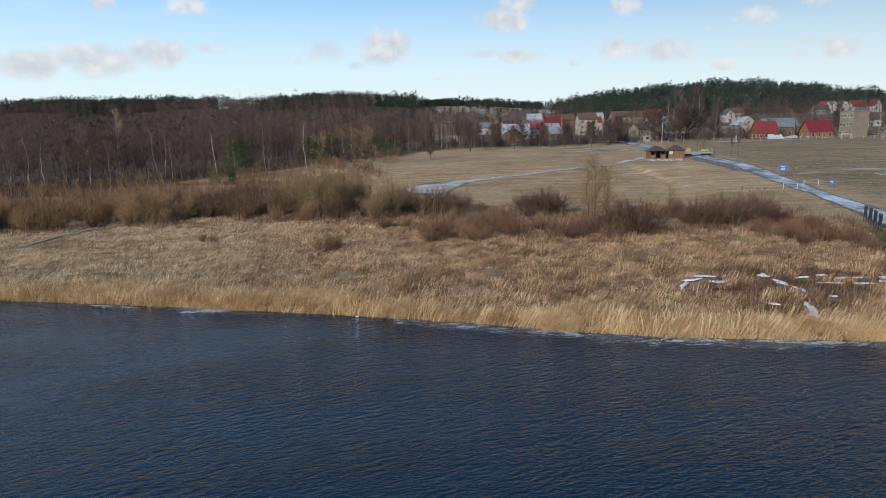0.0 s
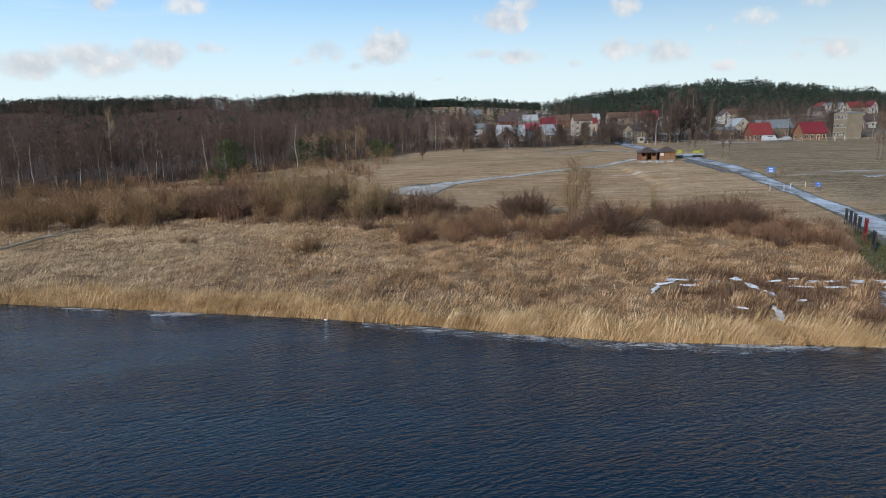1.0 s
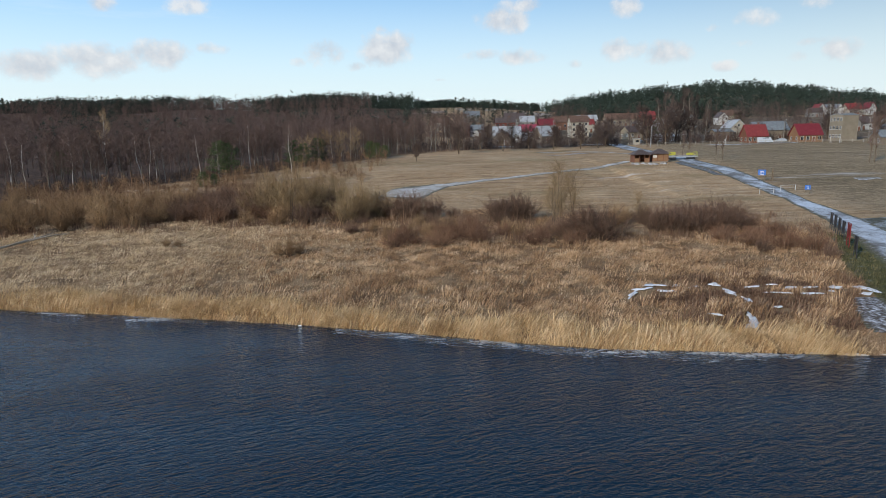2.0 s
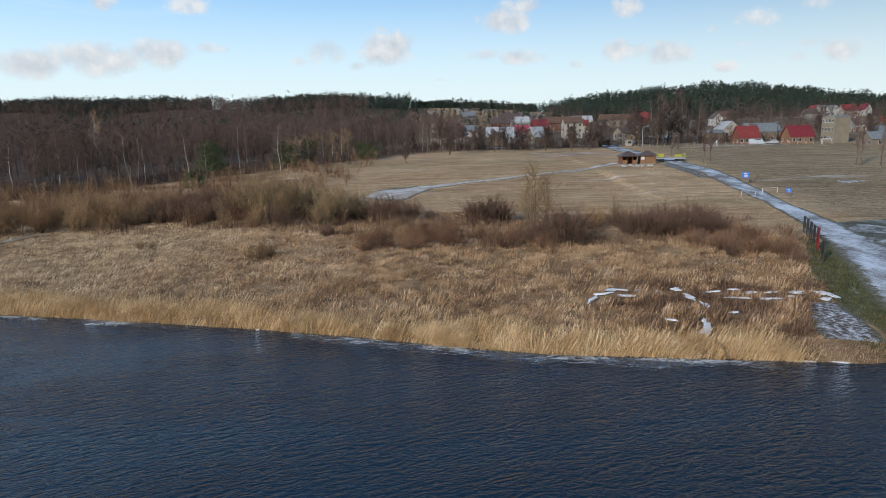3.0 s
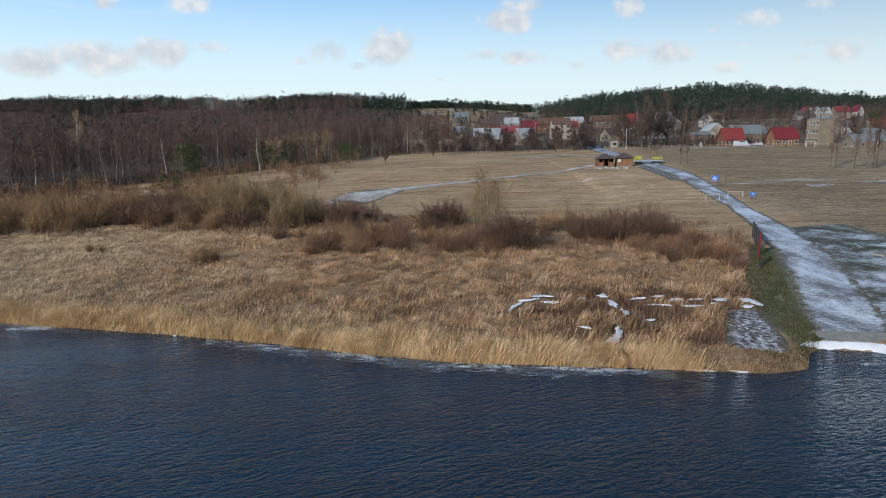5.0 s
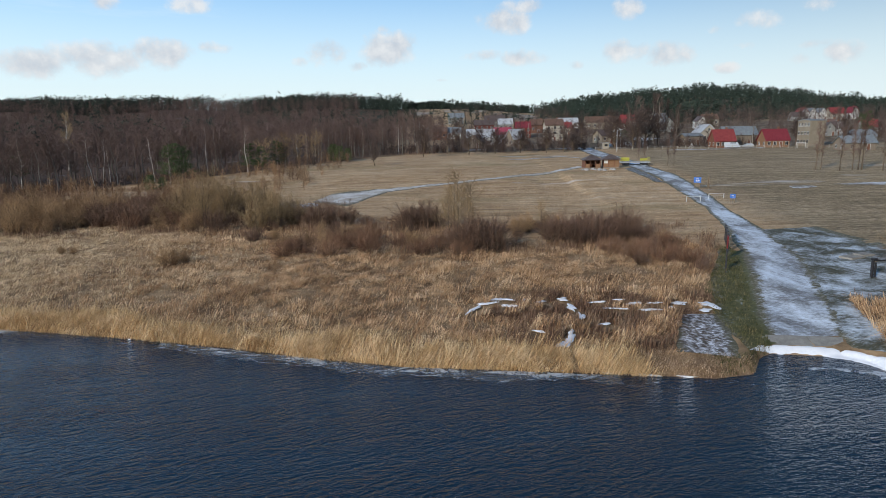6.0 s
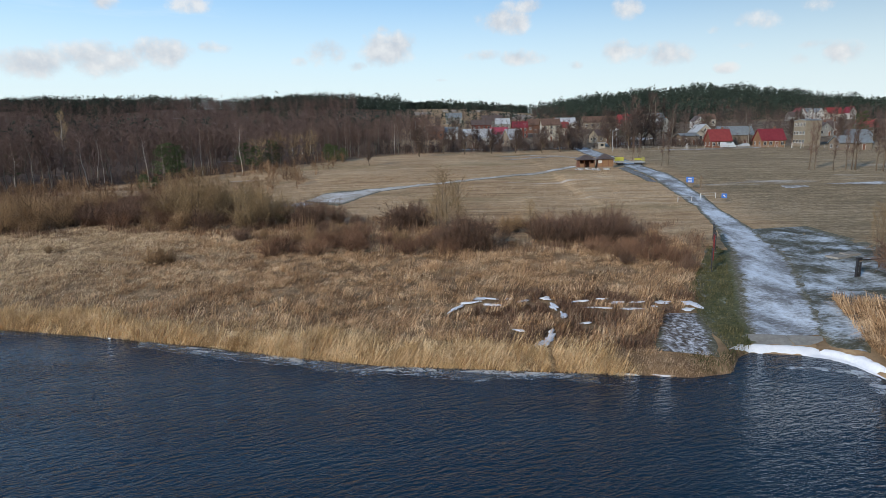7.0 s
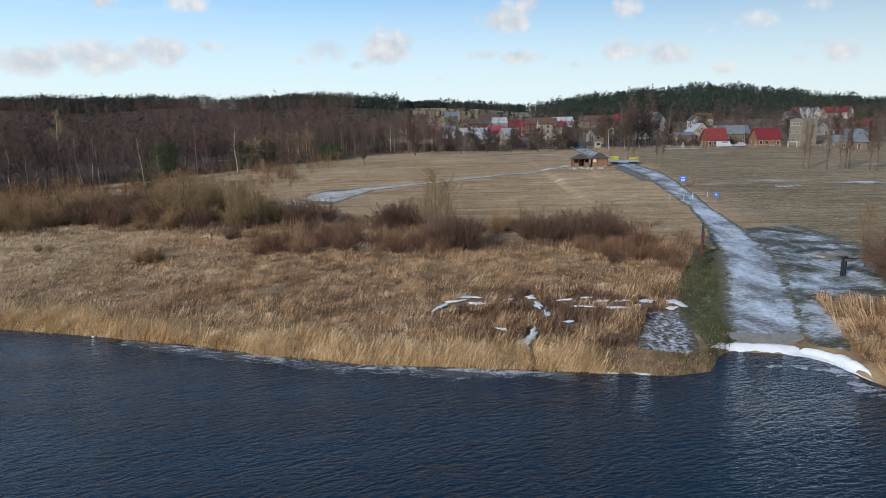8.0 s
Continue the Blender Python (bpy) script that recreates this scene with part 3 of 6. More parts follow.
field("reed_fringe", 68000, (-66, 38), (34, 66), lambda x, y: (inland(x, y) > -0.3) & (rng.uniform(0, 1, len(x)) < np.exp(-np.clip(inland(x, y) - 1.5 - 0.7 * swirl(x, y, 2), 0, 9) / 0.7)) & clear_of_road(x, y) & (x < 30.6 + 0.8 * swirl(x, y, 2)) & (np.abs(x - 25.3) > 0.22),
      (0.65, 1.25), 1.05, (0.018, 0.038), REED, "golden dry reeds leaning over the river's edge", "reeds", 0.1, 0.3, 36, 1.0)
# share of pale sedge rises westward, standing in for brighter light there
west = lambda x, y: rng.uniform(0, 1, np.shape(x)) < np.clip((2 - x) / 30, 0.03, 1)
plainland = lambda x, y: (inland(x, y) > 2.4) & (y < 88 + 0.25 * -x + 5 * swirl(x, y)) & clear_of_road(x, y) & ~hollow(x, y) & ~snowed(x, y)
field("matted_litter", 52000, (-75, 46), (38, 98), lambda x, y: (inland(x, y) > 0.4) & (y < 92 + 0.25 * -x + 5 * swirl(x, y)) & clear_of_road(x, y) & ~snowed(x, y), (0.22, 0.5), 0.95, (0.04, 0.08), LITTER, "matted dead brown sedge between the tussocks", "dry grass", 0.3, 0.7, 16, 2.0)
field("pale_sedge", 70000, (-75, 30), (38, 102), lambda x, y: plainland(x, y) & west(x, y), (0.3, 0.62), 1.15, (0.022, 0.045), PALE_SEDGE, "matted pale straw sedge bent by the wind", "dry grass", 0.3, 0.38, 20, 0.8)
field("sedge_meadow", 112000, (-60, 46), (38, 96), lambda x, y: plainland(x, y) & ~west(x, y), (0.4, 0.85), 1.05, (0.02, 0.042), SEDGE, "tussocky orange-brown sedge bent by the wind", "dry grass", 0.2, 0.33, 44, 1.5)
field("hollow_sedge", 15000, (18, 42), (38.5, 56), lambda x, y: hollow(x, y) & clear_of_road(x, y) & ~snowed(x, y), (0.4, 0.85), 0.65, (0.03, 0.06), RUSTY, "rusty brown sedge in a wet hollow", "dry grass", 0.3, 0.32, 26, 1.4)
field("hollow_reeds", 6000, (20, 38), (38.5, 52), lambda x, y: hollow(x, y) & clear_of_road(x, y) & ~snowed(x, y) & (swirl(x, y, 4.1) > 0.45), (0.6, 1.1), 0.85, (0.03, 0.06), SEDGE, "straw tussocks standing in the wet hollow", "dry grass", 0.3, 0.28, 30, 0.9)
field("east_bank_reeds", 17000, (44, 60), (29, 50), lambda x, y: (inland(x, y) > 0.1) & (y < 48 - 0.35 * (x - 50)) & (x > np.interp(y, [30, 34, 38, 41.5, 47.5], [45.2, 45.5, 46.2, 47.4, 49.8])), (0.7, 1.35), 0.85, (0.03, 0.055), SEDGE,
      "dry reeds on the bank beyond the boat ramp", "reeds", 2.9, 0.3, 26, 0.8)
field("rust_weeds", 30000, (-88, 50), (58, 106), lambda x, y: (y > np.interp(x, [-88, -50, -20, -6, 4, 18, 30, 42, 50], [80, 83, 85, 76, 71, 66, 67, 58, 58])) & clear_of_road(x, y) & (swirl(x + 9, y, 1.7) > -0.7) & (y < np.interp(x, [-88, -20, 10, 50], [108, 104, 88, 84])), (0.7, 1.5), 0.35, (0.03, 0.05), RUSTY,
      "rust-brown tall weeds below the willow scrub", "weeds", 0.3, 0.5)
field("flat_weeds", 24000, (-125, -14), (100, 180), lambda x, y: (y > 102) & (y < np.interp(x, [-230, -140, -98, -84, -72, -58, -44, -28], [120, 128, 134, 144, 158, 174, 182, 150]) + 3) & (swirl(x, y, 0.8) > -0.6) & (y < 150 - 1.1 * np.clip(x + 45, 0, 60)), (0.6, 1.4), 0.4, (0.06, 0.12), RUSTY,
      "rust-brown weeds on the damp flat before the wood", "weeds", 0.3, 0.7)
field("meadow_tufts", 14000, (-45, 120), (84, 150), lambda x, y: clear_of_road(x, y) & (y > 88) & (swirl(x, y, 2.2) > -0.9) & ~((y - 126 - 0.62 * x < 7) & (y - 126 - 0.62 * x > -12) & (x < 54)) & (x < 62 + (y - 90) * 0.2), (0.12, 0.34), 0.6, (0.05, 0.12), MEADOWGRASS,
      "short dry meadow grass in loose tufts", "dry grass", 0.3, 0.8)
field("bank_grass", 9000, (28.5, 38.5), (34.5, 41), lambda x, y: (inland(x, y) > -0.1) & clear_of_road(x, y) & (y < 39.4) & (x < 38.2), (0.09, 0.26), 0.8, (0.02, 0.04), LITTER,
      "short straw grass on the low river bank", "grass", 0.3, 0.25)
field("verge_grass", 15000, (34, 50), (35.4, 68), lambda x, y: (x < np.interp(y, [36, 40, 46.5, 53, 66], [38.2, 39.4, 41.2, 44.2, 49.2])) & (inland(x, y) > 0) & (x > np.interp(y, [35.4, 38.3, 38.4, 46.4, 53, 66], [33, 33, 37.2, 38.2, 40.2, 47.5])), (0.10, 0.34), 0.5, (0.02, 0.045), GREENGRASS,
      "short green and straw grass on the verge", "grass", 0.3, 0.25)


def segs_mesh(name, segs, mat, sides=4):
    """Tapered prisms: rows p(3), q(3), r0, r1. sides 1 gives a flat ribbon."""
    S = np.array(segs, float)
    p, q, r0, r1 = S[:, :3], S[:, 3:6], S[:, 6], S[:, 7]
    d = q - p
    d /= np.linalg.norm(d, axis=1, keepdims=True) + 1e-9
    ref = rng.normal(0, 1, p.shape)
    a = np.cross(d, ref)
    a /= np.linalg.norm(a, axis=1, keepdims=True) + 1e-9
    n = len(S)
    if sides == 1:
        V = np.stack([p - a * r0[:, None], p + a * r0[:, None], q + a * r1[:, None], q - a * r1[:, None]], 1).reshape(-1, 3)
        return mesh_from(name, V, np.arange(n)[:, None] * 4 + np.array([[0, 1, 2, 3]]), mat)
    b = np.cross(d, a)
    ring = []
    for c, r in ((p, r0), (q, r1)):
        for k in range(sides):
            t = 2 * math.pi * k / sides
            ring.append(c + (a * math.cos(t) + b * math.sin(t)) * r[:, None])
    V = np.stack(ring, 1).reshape(-1, 3)
    F = np.concatenate([np.arange(n)[:, None] * 2 * sides + np.array([[k, (k + 1) % sides, sides + (k + 1) % sides, sides + k]]) for k in range(sides)])
    return mesh_from(name, V, F, mat, True)


def unit(v):
    return v / (np.linalg.norm(v) + 1e-9)


def grow(tall, spread, limbs, twigs, r, start=0.3, rise=0.8, trunks=1, lean=0.05, wig=0.12, twig_w=0.022, twig_l=(0.5, 1.3), droop=0.0, split=0.6):
    """A bare tree: thick segments and fine twigs, standing at the origin."""
    wood, fine = [], []
    ends = []
    for _ in range(trunks):
        az = rng.uniform(0, 2 * math.pi)
        top = tall * rng.uniform(0.85, 1.0)
        ln = lean * rng.uniform(0.5, 1.4)
        pts = [np.array([0.12 * (trunks > 1) * math.cos(az), 0.12 * (trunks > 1) * math.sin(az), -0.25])]
        n = 7
        h = np.array([math.cos(az) * ln, math.sin(az) * ln, 1.0])
        for i in range(n):
            pts.append(pts[-1] + unit(h + rng.normal(0, wig, 3) * np.array([1, 1, 0.2])) * top / n)
        rt = r * rng.uniform(0.75, 1.1) / math.sqrt(trunks)
        rad = [rt * (1 - 0.9 * i / n) for i in range(n + 1)]
        for i in range(n):
            wood.append([*pts[i], *pts[i + 1], rad[i], rad[i + 1]])
        for j in range(max(1, limbs // trunks)):
            f = start + (1 - start) * (j + rng.uniform(0, 1)) / max(1, limbs // trunks)
            i = min(n - 1, int(f * n))
            o = pts[i] + (pts[i + 1] - pts[i]) * (f * n - i)
            a2 = rng.uniform(0, 2 * math.pi)
            L = spread * rng.uniform(0.5, 1.0) * (1.15 - 0.75 * f)
            dirv = unit(np.array([math.cos(a2), math.sin(a2), rise * rng.uniform(0.6, 1.3)]))
            m1 = o + dirv * L * 0.5
            m2 = m1 + unit(dirv + np.array([0, 0, 0.25 - droop]) + rng.normal(0, 0.18, 3)) * L * 0.5
            rl = max(0.012, rad[i] * 0.42)
            wood.append([*o, *m1, rl, rl * 0.62])
            wood.append([*m1, *m2, rl * 0.62, rl * 0.25])
            ends += [(o + (m1 - o) * 0.6, dirv, L), (m1, dirv, L), (m1 + (m2 - m1) * 0.5, dirv, L), (m2, dirv, L)]
        ends.append((pts[-1], unit(h), spread * 0.5))
    k = max(1, twigs // len(ends))
    for o, dirv, L in ends:
        for _ in range(k):
            d = unit(dirv * 0.8 + rng.normal(0, split, 3) + np.array([0, 0, 0.25 - droop]))
            l = rng.uniform(*twig_l) * (0.6 + 0.16 * L)
            q = o + d * l
            fine.append([*o, *q, twig_w, twig_w * 0.6])
            for _ in range(2):
                d2 = unit(d + rng.normal(0, 0.5, 3) + np.array([0, 0, -droop]))
                s = o + d * l * rng.uniform(0.35, 0.95)
                fine.append([*s, *(s + d2 * l * rng.uniform(0.5, 0.9)), twig_w * 0.75, twig_w * 0.4])
    return wood, fine


def tree_proto(wood, fine, bark, twig, label, category="tree", name="bare_tree", crown="crown", sides=4):
    ob = tagged(new(name), label, category)
    part("trunk", segs_mesh("trunk", wood, bark, sides), ob)
    part(crown, segs_mesh(crown, fine, twig, 1), ob)
    return ob


def stand(protos, spots, group, used):
    """Sets a copy of a tree on each spot (x, y, scale); the prototypes themselves take the first ones."""
    for i, (x, y, s) in enumerate(spots):
        fresh = [p for p in protos if id(p) not in used]
        p = fresh[0] if fresh else protos[int(rng.integers(0, len(protos)))]
        q = pose(x, y, float(height(x, y)), 0, 0, float(rng.uniform(0, 360)))
        sc = Matrix.Diagonal((s * rng.uniform(0.9, 1.1), s * rng.uniform(0.9, 1.1), s, 1))
        if id(p) not in used:
            used.add(id(p))
            p["group"] = group
            p.matrix_basis = q @ sc
            p["at_scale"] = 1
        else:
            c = copy_thing(p, q)
            c.matrix_basis = q @ sc
            c["group"] = group


used = set()
alders = [tree_proto(*grow(rng.uniform(13, 15.5), 3.4, 22, 620, 0.17, 0.3, 1.0, twig_w=0.024), BARK_ALDER, TWIG_ALDER, "tall bare alder with grey trunk and brown twigs", name="bare_alder") for _ in range(5)]
birches = [tree_proto(*grow(rng.uniform(13.5, 15.5), 3.0, 18, 340, 0.14, 0.4, 1.0, droop=0.25, twig_w=0.024), BARK_BIRCH, TWIG_ALDER, "bare birch with pale whitish trunk", name="bare_birch") for _ in range(2)]
EDGE_X = [-230, -140, -98, -84, -72, -58, -44, -28, -17, -4, 8, 30]
EDGE_Y = [120, 128, 134, 144, 158, 174, 182, 208, 219, 228, 232, 240]


def forest_edge(x):
    return np.interp(x, EDGE_X, EDGE_Y)


spots, birch_spots = [], []
for _ in range(3000):
    x = float(rng.uniform(-165, 14))
    y = float(forest_edge(x) + rng.uniform(0, 1) ** 1.5 * 30)
    if len(spots) + len(birch_spots) >= 150:
        break
    if all((x - a) ** 2 + (y - b) ** 2 > 5.5 for a, b, _ in spots + birch_spots):
        (birch_spots if rng.uniform() < 0.12 else spots).append((x, y, float(rng.uniform(0.72, 1.08))))
stand(alders, spots, "alder wood", used)
stand(birches, birch_spots, "alder wood", used)


def thicket(name, count, region, tall, twig_n, twig_w, mat, label, radius=2.6, base=0.3):
    """Far woods: many bare trees of few strokes in one mesh."""
    S, tones = [], []
    got = 0
    while got < count:
        x, y, ok = region()
        if not ok:
            continue
        got += 1
        h = rng.uniform(*tall)
        z = float(height(x, y))
        o = np.array([x, y, z])
        top = o + np.array([rng.normal(0, 0.4), rng.normal(0, 0.4), h])
        S.append([*o, *top, 0.10, 0.03])
        tones += [float(np.clip(rng.normal(0.5, 0.26), 0, 1))] * (1 + 3 * twig_n)
        n = twig_n
        f = rng.uniform(base, 1, n)
        az = rng.uniform(0, 2 * math.pi, n)
        for k in range(n):
            p = o + (top - o) * f[k]
            L = radius * rng.uniform(0.5, 1.1) * (1.25 - 0.7 * f[k])
            q = p + np.array([math.cos(az[k]) * L, math.sin(az[k]) * L, L * rng.uniform(0.1, 1.0)])
            S.append([*p, *q, twig_w, twig_w * 0.5])
            for _ in range(2):
                s = p + (q - p) * rng.uniform(0.3, 0.9)
                S.append([*s, *(s + (rng.normal(0, 0.75, 3) + np.array([0, 0, 0.2])) * L * 0.55), twig_w * 0.7, twig_w * 0.4])
    me = segs_mesh(name, S, mat, 1)
    me.attributes.new("tone", "FLOAT", "POINT").data.foreach_set("value", np.repeat(tones, 4).astype(np.float32))
    return tagged(new(name, me), label, "wood", kind="stuff")


def back_wood():
    x = float(rng.uniform(-500, 20))
    y = float(rng.uniform(max(150, forest_edge(max(x, -229)) + 12), 590))
    return x, y, not (x > -60 and y > 300 + (-x) * 1.0) and abs(x + 20) < 0.86 * y


thicket("alder_wood_behind", 3000, back_wood, (9, 15.5), 24, 0.065, TWIG_FAR, "deep bare brown wood behind the front trees", 3.3, 0.28)


def village_wood():
    x, y = float(rng.uniform(-40, 330)), float(rng.uniform(238, 520))
    return x, y, (x > 150 and y > 330) or (swirl(x, y, 0.35) > -0.35)


thicket("village_trees", 1150, village_wood, (5, 13), 20, 0.055, TWIG_GARDEN, "bare garden trees scattered among the village houses", 2.4, 0.2)


def pine_cloud(name, count, region, tall, mat, label):
    """Far conifers: a rounded, tapering crown of needle tufts each, in one mesh."""
    V, tones = [], []
    while len(tones) < count:
        x, y, ok = region()
        if not ok:
            continue
        h = rng.uniform(*tall) * (1 + 0.14 * float(swirl(x, y, 0.6))) * (0.68 if -25 < x < 130 and y > 600 else 1)
        z = float(height(x, y))
        n = 58
        f = rng.uniform(0.0, 0.98, n)
        r = 3.0 * np.clip(1.02 - f, 0, 1) ** 0.6 * np.sqrt(rng.uniform(0.25, 1, n)) * h / 13
        az = rng.uniform(0, 2 * math.pi, n)
        c = np.stack([x + r * np.cos(az), y + r * np.sin(az), z + f * h], 1)
        V.append(c[:, None, :] + rng.normal(0, 0.54, (n, 3, 3)) * np.array([1, 1, 0.7]))
        tones.append(float(np.clip(rng.normal(0.5, 0.26), 0, 1)))
    V = np.concatenate(V).reshape(-1, 3)
    me = mesh_from(name, V, np.arange(len(V)).reshape(-1, 3), mat)
    me.attributes.new("tone", "FLOAT", "POINT").data.foreach_set("value", np.repeat(tones, 58 * 3).astype(np.float32))
    return tagged(new(name, me), label, "wood", kind="stuff")


def ridge():
    x = float(rng.uniform(-600, 620))
    hill = x > 110
    y = float(rng.uniform(410, 670) if hill else rng.uniform(560, 690))
    rag = 45 * swirl(x, y, 0.12)
    if hill:
        return x, y, y > 455 - 0.15 * (x - 110) + rag
    return x, y, 590 + 0.6 * rag < y < 655 + 0.3 * rag if x < -25 else y > 626 + 0.1 * rag


pine_cloud("pine_ridge", 10400, ridge, (10, 13), NEEDLE_FAR, "dark green pine wood along the hill crest")


def open_slope():
    x, y = float(rng.uniform(-50, 125)), float(rng.uniform(420, 600))
    return x, y, swirl(x + 40, y, 0.5) > 0.75


pine_cloud("slope_pines", 170, open_slope, (6, 11), NEEDLE_FAR, "scattered pines on the open hillside")


def left_pines():
    x, y = float(rng.uniform(-500, -10)), float(rng.uniform(260, 560))
    return x, y, swirl(x, y, 0.2) > 0.5


pine_cloud("pine_wood_slope", 300, left_pines, (13, 17), NEEDLE_FAR, "pines mixed into the wood on the slope")


def pine(tall, width, low=0.1):
    wood = [[0, 0, -0.2, 0, 0, tall * 0.5, 0.16, 0.11], [0, 0, tall * 0.5, 0, 0, tall * 0.95, 0.11, 0.02]]
    fine = []
    for _ in range(90):
        f = rng.uniform(low, 0.97)
        az = rng.uniform(0, 2 * math.pi)
        L = width * (0.3 + 0.7 * math.sin(math.pi * min(1, 0.25 + 0.75 * f)) ** 0.8) * rng.uniform(0.6, 1.1)
        o = np.array([0, 0, f * tall])
        q = o + np.array([math.cos(az), math.sin(az), rng.uniform(0, 0.35)]) * L
        wood.append([*o, *q, 0.03, 0.012])
        for g in np.linspace(0.4, 1.0, 4):
            c = o + (q - o) * g
            for _ in range(5):
                d = unit(rng.normal(0, 1, 3) + np.array([0, 0, 0.3])) * rng.uniform(0.25, 0.55)
                fine.append([*(c - d * 0.2), *(c + d), 0.075, 0.04])
    return wood, fine


pines = [tree_proto(*pine(6.2, 2.7, 0.04), BARK_ALDER, NEEDLE, "bushy dark green young pine", "conifer", "young_pine"),
         tree_proto(*pine(11, 3.8, 0.22), BARK_ALDER, NEEDLE, "tall dark green pine among bare trees", "conifer", "pine")]
stand([pines[0]], [(-54, 146, 0.62), (-52, 148, 0.5), (-18.5, 206, 0.85), (-15.5, 205, 0.7), (-21, 208, 0.95)], "young pines at the wood's edge", used)
stand([pines[1]], [(-54.5, 158, 0.95), (-51.5, 160, 0.85), (-40, 178, 0.8), (-34, 186, 0.8), (-37, 180, 0.7), (-58, 172, 0.9), (-104, 172, 0.8), (130, 262, 1.0), (188, 250, 1.1), (96, 262, 0.9)], "pines among the bare wood", used)


def shrub(tall, spread, stems, flare=1.0, twig=0.3, twig_w=0.0125, dense=5):
    """A leafless bush: stems arching out from the stool to a domed outline, clothed in fine twigs."""
    wood, fine = [], []
    lump = rng.uniform(0, 2 * math.pi, 3)
    for _ in range(stems):
        az, out = rng.uniform(0, 2 * math.pi), rng.uniform(0, 1) ** 0.55 * flare
        wave = 1 + 0.16 * math.sin(2 * az + lump[0]) + 0.12 * math.sin(3 * az + lump[1])
        side = np.array([math.cos(az), math.sin(az), 0.0])
        o = side * spread * 0.28 * rng.uniform(0, 1) + np.array([0, 0, -0.15])
        q = side * spread * 0.8 * out * wave + np.array([0, 0, tall * max(0.22, 1 - 0.62 * out * out) * rng.uniform(0.72, 1.05) * wave])
        q = q + rng.normal(0, 0.07 * tall, 3) * np.array([1, 1, 0.4])
        m = o + (q - o) * 0.5 + np.array([0, 0, 0.09 * tall]) + rng.normal(0, 0.035 * tall, 3)
        wood.append([*o, *m, 0.026, 0.016])
        wood.append([*m, *q, 0.016, 0.005])
        for a, b, lo in ((o, m, 0.25), (m, q, 0.0)):
            d = unit(b - a)
            for _ in range(dense):
                s = a + (b - a) * rng.uniform(lo, 1)
                e = unit(d * 0.9 + side * 0.2 + rng.normal(0, 0.5, 3) + np.array([0, 0, 0.2])) * rng.uniform(0.35, 1.0) * tall * twig
                fine.append([*s, *(s + e), twig_w, twig_w * 0.5])
                for _ in range(2):
                    s2 = s + e * rng.uniform(0.3, 0.8)
                    fine.append([*s2, *(s2 + (unit(e) + rng.normal(0, 0.5, 3)) * np.linalg.norm(e) * 0.5), twig_w * 0.7, twig_w * 0.35])
    return wood, fine


willow = [tree_proto(*shrub(rng.uniform(3.2, 4.2), rng.uniform(2.2, 3.0), 64, 1.0, 0.26, 0.0115, 9), BARK_WILLOW, TWIG_WILLOW, "leafless ochre-brown willow scrub", "shrub", "willow_shrub", "crown", 3) for _ in range(5)]
dark = [tree_proto(*shrub(rng.uniform(2.6, 3.2), rng.uniform(2.2, 2.8), 72, 1.0, 0.28, 0.0115, 9), BARK_WILLOW, TWIG_DARK, "dense dark brown leafless shrub", "shrub", "dark_shrub", "crown", 3) for _ in range(4)]
rust = [tree_proto(*shrub(rng.uniform(2.4, 3.0), rng.uniform(2.4, 3.0), 64, 1.0, 0.32, 0.011, 9), BARK_WILLOW, TWIG_RUST, "rounded rusty brown leafless shrub", "shrub", "rusty_shrub", "crown", 3) for _ in range(3)]
olive = [tree_proto(*shrub(4.4, 2.6, 48, 0.9, 0.28, 0.0115, 10), BARK_WILLOW, TWIG_OLIVE, "tall olive-brown leafless willow", "shrub", "olive_willow", "crown", 3) for _ in range(3)]


def brush(n, name, ok, xr, yr, tall, w, mat, label):
    x, y = rng.uniform(*xr, n), rng.uniform(*yr, n)
    k = ok(x, y)
    x, y = x[k], y[k]
    base = np.stack([x, y, height(x, y) - 0.05], 1)
    V, F = blades(base, rng.uniform(*tall, len(x)), rng.uniform(0, 6.28, len(x)), rng.uniform(0, 0.7, len(x)), rng.uniform(*w, len(x)))
    return tagged(new(name, mesh_from(name, V, F, mat)), label, "brushwood", kind="stuff")


brush(44000, "wood_undergrowth", lambda x, y: (y > forest_edge(x) - 3) & (y < forest_edge(x) + 30), (-170, 14), (115, 262), (0.6, 3.2), (0.03, 0.08), TWIG_ALDER, "brown leafless undergrowth on the wood floor")


def hedge_row():
    x = float(rng.uniform(-8, 150))
    y = float(np.interp(x, [-8, 12, 60, 75, 80, 110, 150], [238, 236, 232, 236, 236, 238, 242]) + rng.uniform(0, 8))
    return x, y, not 72 < x < 84


thicket("village_hedges", 400, hedge_row, (2.2, 4.6), 16, 0.045, TWIG_GARDEN, "dark leafless hedges along the village gardens", 1.6, 0.05)


def damp_flat():
    x = float(rng.uniform(-120, -14))
    lo, hi = float(np.interp(x, [-120, -60, -20], [104, 106, 112])), float(forest_edge(x)) + 4
    y = float(rng.uniform(lo, max(lo + 1, hi)))
    return x, y, swirl(x, y, 0.9) > -0.2 and y > lo and y < hi - 10 * max(0.0, (x + 45) / 40)


thicket("flat_scrub", 520, damp_flat, (1.4, 4.0), 20, 0.035, TWIG_FLAT, "low leafless scrub on the damp flat before the wood", 1.5, 0.05)
def scatter(n, xr, yr, gap, size, ok=lambda x, y: True):
    out = []
    for _ in range(n * 40):
        if len(out) >= n:
            break
        x, y = float(rng.uniform(*xr)), float(rng.uniform(*yr))
        if ok(x, y) and all((x - a) ** 2 + (y - b) ** 2 > gap * gap for a, b, _ in out):
            out.append((x, y, float(rng.uniform(*size))))
    return out


